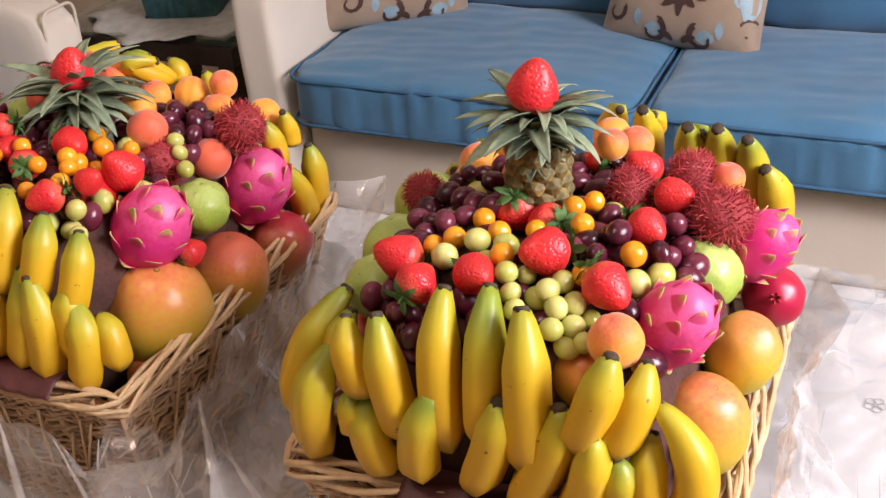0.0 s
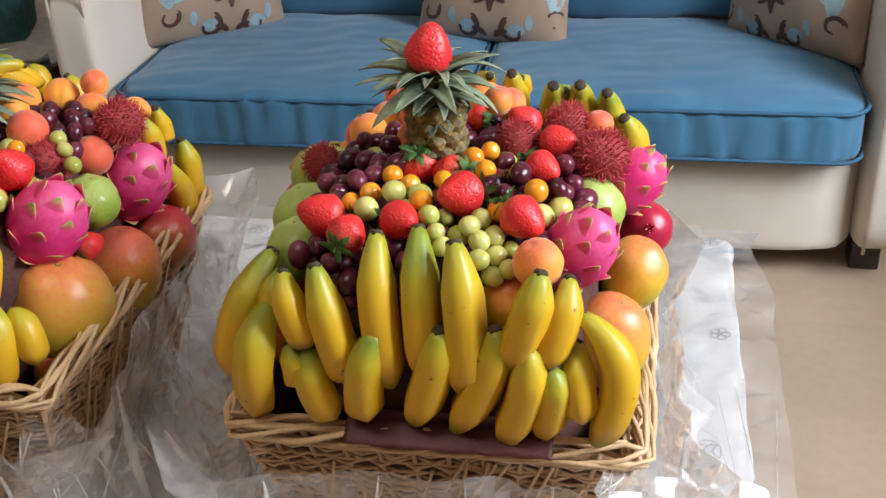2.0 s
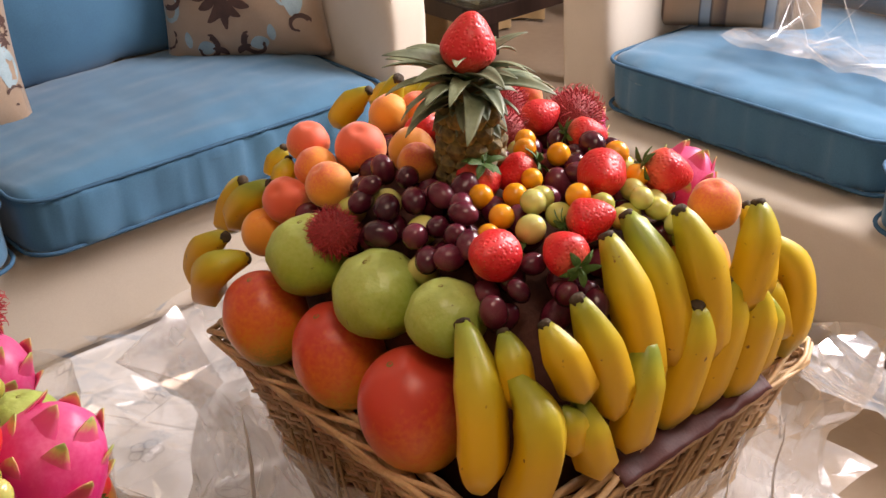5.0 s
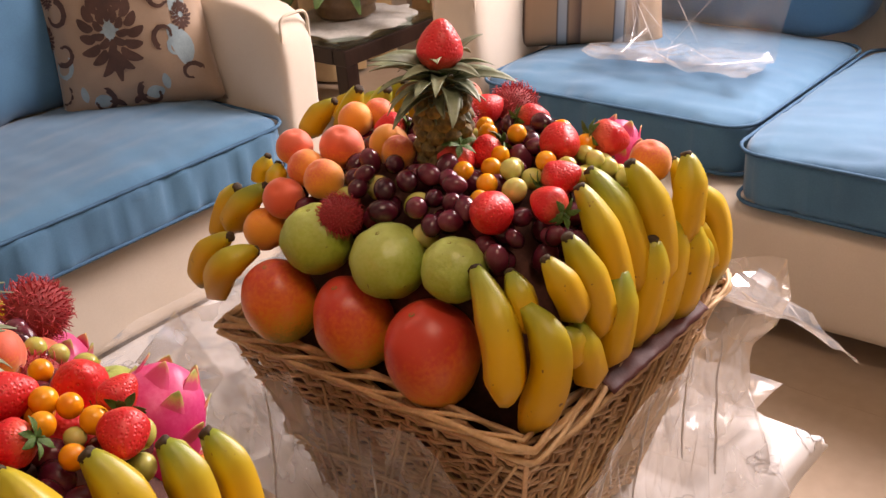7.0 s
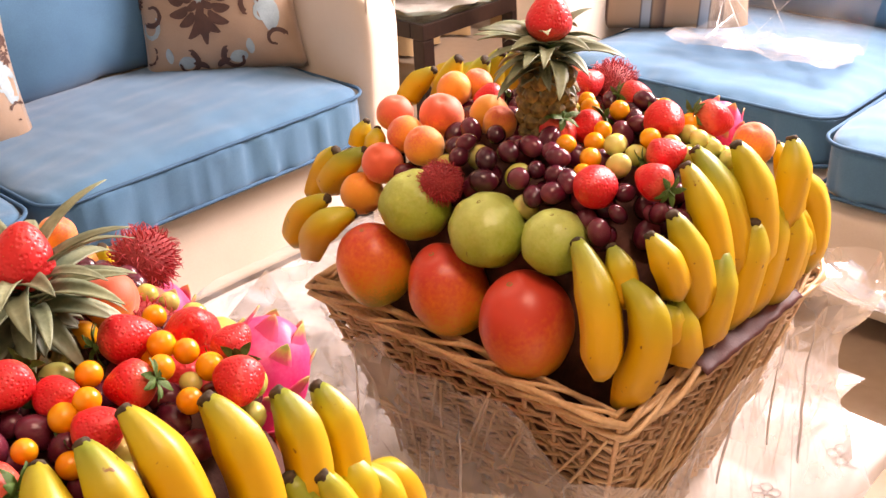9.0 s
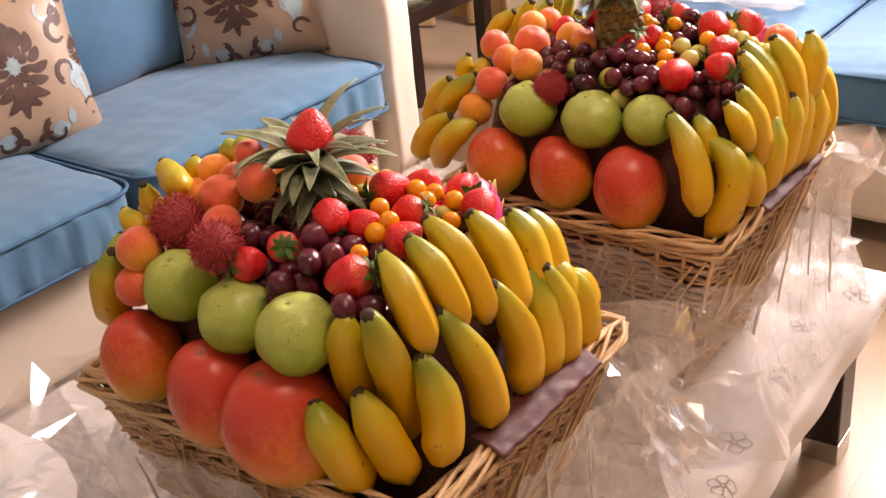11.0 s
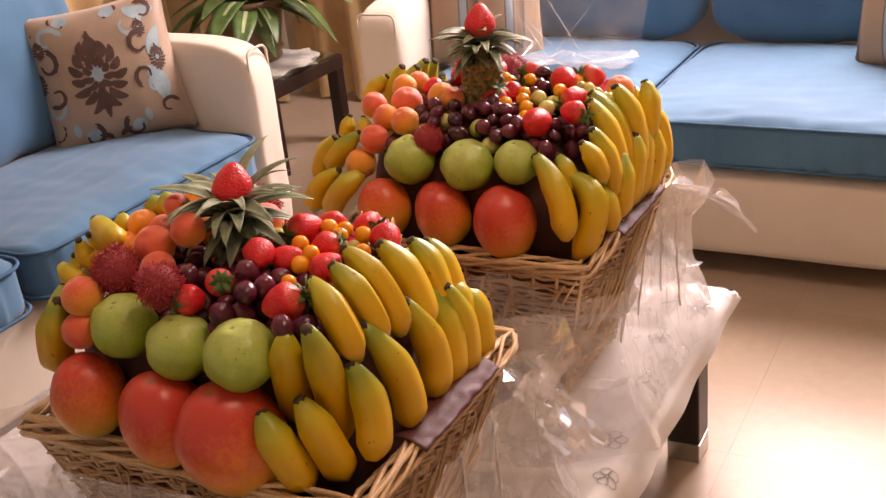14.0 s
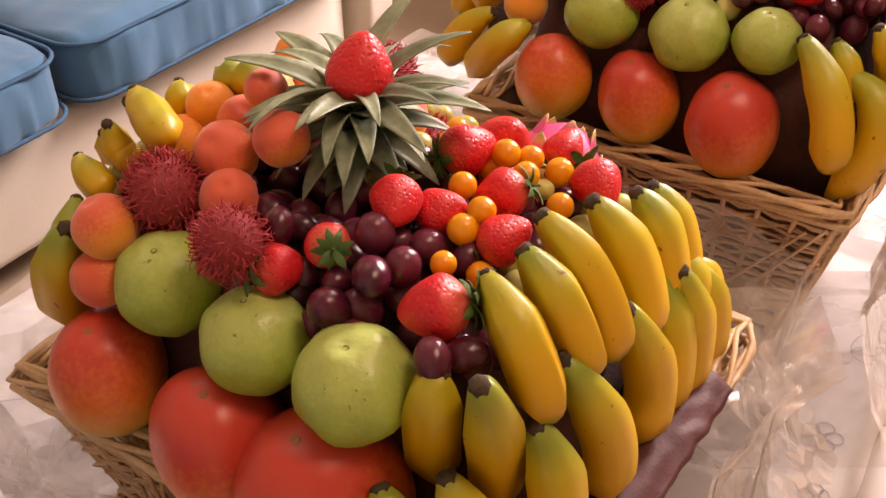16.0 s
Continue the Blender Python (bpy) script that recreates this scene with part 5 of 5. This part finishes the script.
# ---- pineapples ----
def pineapple(key, foot, body_h, body_r, crown_h, leaves, leaf_len, spread, label):
    ob = thing("pineapple", label, "pineapple", "pineapples crowned with a strawberry", m=pose(*foot))
    part("core", add_lathe(bmesh.new(), [(body_r * 0.8, -0.03), (body_r, 0.0), (body_r * 0.93, body_h * 0.7), (body_r * 0.7, body_h), (body_r * 0.5, body_h + crown_h * 0.6)], 18), "pineapple", ob)
    eye = bmesh.new()
    add_lathe(eye, [(0.0105, -0.004), (0.0105, 0.001), (0.007, 0.0045), (0.0015, 0.0075)], 6)
    eye = mesh_of(eye, "eye", "pineapple", False)
    for row in range(int(body_h / 0.014) + 1):
        for k in range(9):
            a = (k + 0.5 * (row % 2)) * math.tau / 9
            z = row * 0.014
            rr = body_r * (1 - 0.08 * z / max(body_h, 0.01))
            m = Matrix.Translation((rr * math.cos(a), rr * math.sin(a), z)) @ Vector((math.cos(a), math.sin(a), 0.1)).to_track_quat("Z", "Y").to_matrix().to_4x4()
            part("rind_scale", eye, "pineapple", ob).matrix_basis = m
    rng = random.Random(len(key) + 1)

    def leaf(length, width, curl):
        def fn(u, v):
            w = width * (1 - u) ** 0.8 * (0.75 + 0.6 * u) + 0.0004
            side = (v - 0.5) * 2
            ang = curl * u
            return Vector((length * math.sin(ang) / max(curl, 0.01) , side * w, length * (1 - math.cos(ang)) / max(curl, 0.01) * -1 + abs(side) * w * 0.45))
        bm = sheet(fn, 9, 4)
        ext = bmesh.ops.extrude_face_region(bm, geom=bm.faces[:])
        bmesh.ops.translate(bm, vec=(0, 0, -0.0011), verts=[q for q in ext["geom"] if isinstance(q, bmesh.types.BMVert)])
        return mesh_of(bm, "leaf", "pine_leaf")

    kinds = [leaf(leaf_len * s, 0.0095 + 0.004 * s, c) for s, c in ((0.33, 0.7), (0.75, 0.9), (1.0, 0.8), (1.0, 1.15))]
    for k in range(leaves):
        s = k / (leaves - 1)
        rise = 46 * s ** 1.3 - spread * (1 - s)
        z = body_h * 0.8 + crown_h * s
        i = 0 if s < 0.42 else (1 if s < 0.58 else rng.choice((2, 3)))
        m = pose(0, 0, z, 0, 0, k * 137.5 + rng.uniform(-9, 9)) @ pose(body_r * 0.55 * (1 - 0.5 * s), 0, 0, rng.uniform(-22, 22), -rise + rng.uniform(-16, 14), 0) @ Matrix.Scale(rng.uniform(0.72, 1.12), 4)
        part("leaf", kinds[i], "pine_leaf", ob).matrix_basis = m
    return ob


pineapple("right", (0.315, 0.022, 0.745), 0.06, 0.027, 0.046, 70, 0.07, 14, "pineapple with short rind and grey-green crown in the fruit")
pineapple("left", (-0.255, 0.058, 0.737), 0.006, 0.026, 0.052, 78, 0.084, 18, "pineapple with a wide grey-green crown in the fruit")
for key, c in (("right", (0.313, 0.018, 0.864)), ("left", (-0.252, 0.056, 0.812))):
    put_fruit("strawberry", key, Vector(c), 0.0235, pose(0, 0, 0, 180 + (8 if key == "right" else 12), 8, 40))


# ---- cellophane ----
def film(name, fn, nu, nv, wrap, label, folds=12, mat="cellophane"):
    """A crumpled film: flat facets meeting in sharp creases, with a few straight pressed folds."""
    rng = random.Random(nu * 7 + nv + folds)
    bm = bmesh.new()
    jit = lambda i, n: i if i in (0, n) else i + rng.uniform(-0.38, 0.38)
    rows = [[fn(min(0.9999, max(0.0, jit(i, nu) / nu)) if not wrap else (i / nu) % 1.0, jit(j, nv) / nv) for j in range(nv + 1)] for i in range(nu if wrap else nu + 1)]
    vs = [[bm.verts.new(p) for p in row] for row in rows]
    for i in range(nu):
        p, q = vs[i], vs[(i + 1) % len(vs)]
        for j in range(nv):
            if rng.random() < 0.5:
                bm.faces.new((p[j], q[j], q[j + 1]))
                bm.faces.new((p[j], q[j + 1], p[j + 1]))
            else:
                bm.faces.new((p[j], q[j], p[j + 1]))
                bm.faces.new((q[j], q[j + 1], p[j + 1]))
    ob = thing(name, label, "cellophane", "cellophane sheets", data=mesh_of(bm, name, mat, False))
    for k in range(folds):
        u0, v0 = rng.uniform(0.03, 0.97), rng.uniform(0.02, 0.5)
        u1, v1 = u0 + rng.uniform(-0.4, 0.4) * (0.08 if wrap else 1), v0 + rng.uniform(0.2, 0.45)
        u1 = u1 % 1.0 if wrap else min(0.97, max(0.03, u1))
        p, q = fn(u0, v0), fn(u1, v1)
        if 0.02 < (p - q).length < 0.3:
            # thin whitened strips put the film's glint streaks into the shape
            width = rng.choice((0.0006, 0.0009, 0.0014))
            pts = [p.lerp(q, i / 6) + Vector((0, 0, 0.002)) for i in range(7)]
            part("fold", tube(pts, [0.0002 + width * math.sin(math.pi * (i + 0.5) / 7) for i in range(7)], 3, squash=0.4), "fold", ob, "pressed fold with its glint painted milky white", smooth=False)
    return ob


def crease(p, seed, amp):
    """Sharp long folds that cross one another."""
    out = 0.0
    for k, (ang, f) in enumerate(((0.5, 11), (1.9, 16), (2.7, 23))):
        x, y = p.x * math.cos(ang) + p.y * math.sin(ang), p.y * math.cos(ang) - p.x * math.sin(ang)
        out += (0.5, 0.3, 0.2)[k] * (1 - abs(noise.noise((x * f, y * f * 0.25, seed + k * 7))) * 2.4)
    return amp * out


def wrap_fn(key, seed):
    (bx, by), hx, hy = BASKETS[key]
    unit = rect_loop(1, 1, 0, 90)

    def fn(u, v):
        n = 4 * 90
        p, nrm, s = unit[int(u * n) % n]
        corner = abs(s - 0.5) * 2
        k = 0.9 + 0.13 * v
        flare = 0.014 + 0.07 * (1 - v) ** 2 + 0.03 * max(0, v - 0.7) / 0.3 * (0.4 + corner ** 3)
        q = Vector((bx + p.x * hx * k, by + p.y * hy * k, TZ + 0.012 + v * (RIM - TZ - 0.02 + 0.02 * noise.noise((u * 30, seed, 2)))))
        away = (nrm + Vector((p.x, p.y, 0)) * corner ** 4 * 0.4)
        q += away * (flare + crease(Vector((u * 3.0, v * 0.5, 0)), seed, 0.016))
        q.z = max(q.z, TZ + 0.008)
        return q
    return fn


frng2 = random.Random(77)
for i, key in enumerate(BASKETS):
    fn = wrap_fn(key, i * 9 + 2.0)
    wrap = film("cellophane_wrap", fn, 120, 9, True, "clear crinkled cellophane pulled up round the wicker basket", 16, "film_wrap")
    # pleats with whitened glints that open from the rim downward, on the front and the sides
    for u0 in (0.56, 0.66, 0.745, 0.8, 0.85, 0.91, 0.96, 0.04):
        u0 += frng2.uniform(-0.012, 0.012)
        low, lean, wide = frng2.uniform(0.25, 0.55), frng2.uniform(-0.022, 0.022), frng2.uniform(0.002, 0.0055)
        pts = [fn((u0 + lean * k / 12) % 1.0, 0.97 - (0.97 - low) * k / 12) for k in range(13)]
        pts = [pts[0].lerp(pts[-1], k / 12) * 0.8 + p * 0.2 for k, p in enumerate(pts)]
        part("pleat", tube(pts, [0.0004 + wide * math.sin(k / 12 * 2.4) for k in range(13)], 6, squash=0.3), "fold", wrap, "pleat of the film with its glint painted white")


def lying(x0, y0, x1, y1, z, amp, seed, edge=0.0):
    def fn(u, v):
        p = Vector((x0 + (x1 - x0) * u, y0 + (y1 - y0) * v, 0))
        wob = Vector((noise.noise((p.y * 7, seed, 1)), noise.noise((p.x * 7, seed, 5)), 0)) * 0.03
        rim = max(abs(u - 0.5), abs(v - 0.5)) * 2
        lift = amp * (0.5 + 0.5 * noise.noise(p * 6 + Vector((seed, 0, 0)))) + crease(p, seed, amp * 0.7)
        return p + wob + Vector((0, 0, z + 0.004 + max(0, lift) + edge * max(0, rim - 0.8)))
    return fn


film("cellophane_sheet", lying(-0.13, -0.22, 0.2, 0.5, TZ + 0.004, 0.055, 3.0, 0.06), 16, 34, False, "crinkled clear cellophane lying between the baskets")
film("cellophane_sheet", lying(0.5, -0.2, 0.73, 0.72, TZ + 0.004, 0.014, 8.0), 12, 42, False, "clear cellophane spilling over the table's end")
film("cellophane_sheet", lying(-0.64, -0.15, -0.42, 0.68, TZ + 0.004, 0.05, 14.0, 0.05), 11, 36, False, "clear cellophane loose beside the basket")
film("cellophane_sheet", lying(-0.5, 0.34, 0.62, 0.7, TZ + 0.004, 0.03, 19.0), 46, 16, False, "clear cellophane loose behind the baskets")
film("cellophane_sheet", lambda u, v: Vector((0.5 + 0.2 * u + 0.012 * noise.noise((v * 5, 2, u * 3)), -0.17 - 0.14 * v + 0.01 * noise.noise((u * 6, v * 5, 4)), RIM - 0.01 - 0.06 * u - 0.1 * v * u + crease(Vector((u * 0.3, v * 0.3, 0)), 4.0, 0.006))), 11, 10, False, "stiff corner of cellophane jutting from the basket's rim")
film("cellophane_sheet", lambda u, v: Vector((-0.1 + 0.13 * u, -0.17 - 0.1 * v + 0.02 * noise.noise((u * 9, v * 6, 9)), RIM - 0.02 - 0.05 * u - 0.13 * v + crease(Vector((u * 0.3, v * 0.3, 0)), 6.0, 0.006))), 10, 10, False, "stiff corner of cellophane jutting from the basket's rim")


def propped(u, v):
    p = Vector((1.48 + 0.3 * v, 0.62 - 0.4 * u, 0.447))
    if v > 0.55:
        p.x, p.z = 1.645 + 0.16 * (v - 0.55), 0.447 + 0.75 * (v - 0.55)
    return p + Vector((0.03 * noise.noise((u * 4, v * 4, 1)), 0.03 * noise.noise((u * 5, v * 3, 7)), max(0, crease(Vector((u * 0.4, v * 0.6, 0)), 11.0, 0.02))))


film("cellophane_sheet", propped, 13, 18, False, "spare clear cellophane sheet lying on the sofa seat", 14)

# maroon paper strip laid over the front rims
for key, ((bx, by), hx, hy) in BASKETS.items():
    x0, x1 = bx - hx * 0.4, bx + hx * 0.6
    fn = lambda u, v: Vector((x0 + (x1 - x0) * u, by - hy + 0.02 - 0.04 * v + 0.002 * noise.noise((u * 12, v * 3, 3)), RIM + 0.0165 - 0.026 * max(0.0, v - 0.4) ** 1.5 + 0.002 * noise.noise((u * 9, v * 4, len(key)))))
    rb = thing("paper_ribbon", "folded maroon paper strip laid over the wicker rim", "ribbon", "maroon ribbons", data=mesh_of(sheet(fn, 40, 12), "paper_ribbon", "ribbon"))
    rb.modifiers.new("thickness", "SOLIDIFY").thickness = 0.001

# ---- floor tiles ----
TILE = 0.6
tile_mesh = mesh_of(box((-TILE / 2 + 0.0002, -TILE / 2 + 0.0002, -0.006), (TILE / 2 - 0.0002, TILE / 2 - 0.0002, 0.0)), "tile", "tile", False)
for i in range(9):
    for j in range(10):
        part("tile", tile_mesh, "tile", floor).matrix_basis = pose(X0 + 0.15 + TILE * i, Y0 + 0.2 + TILE * j, 0)
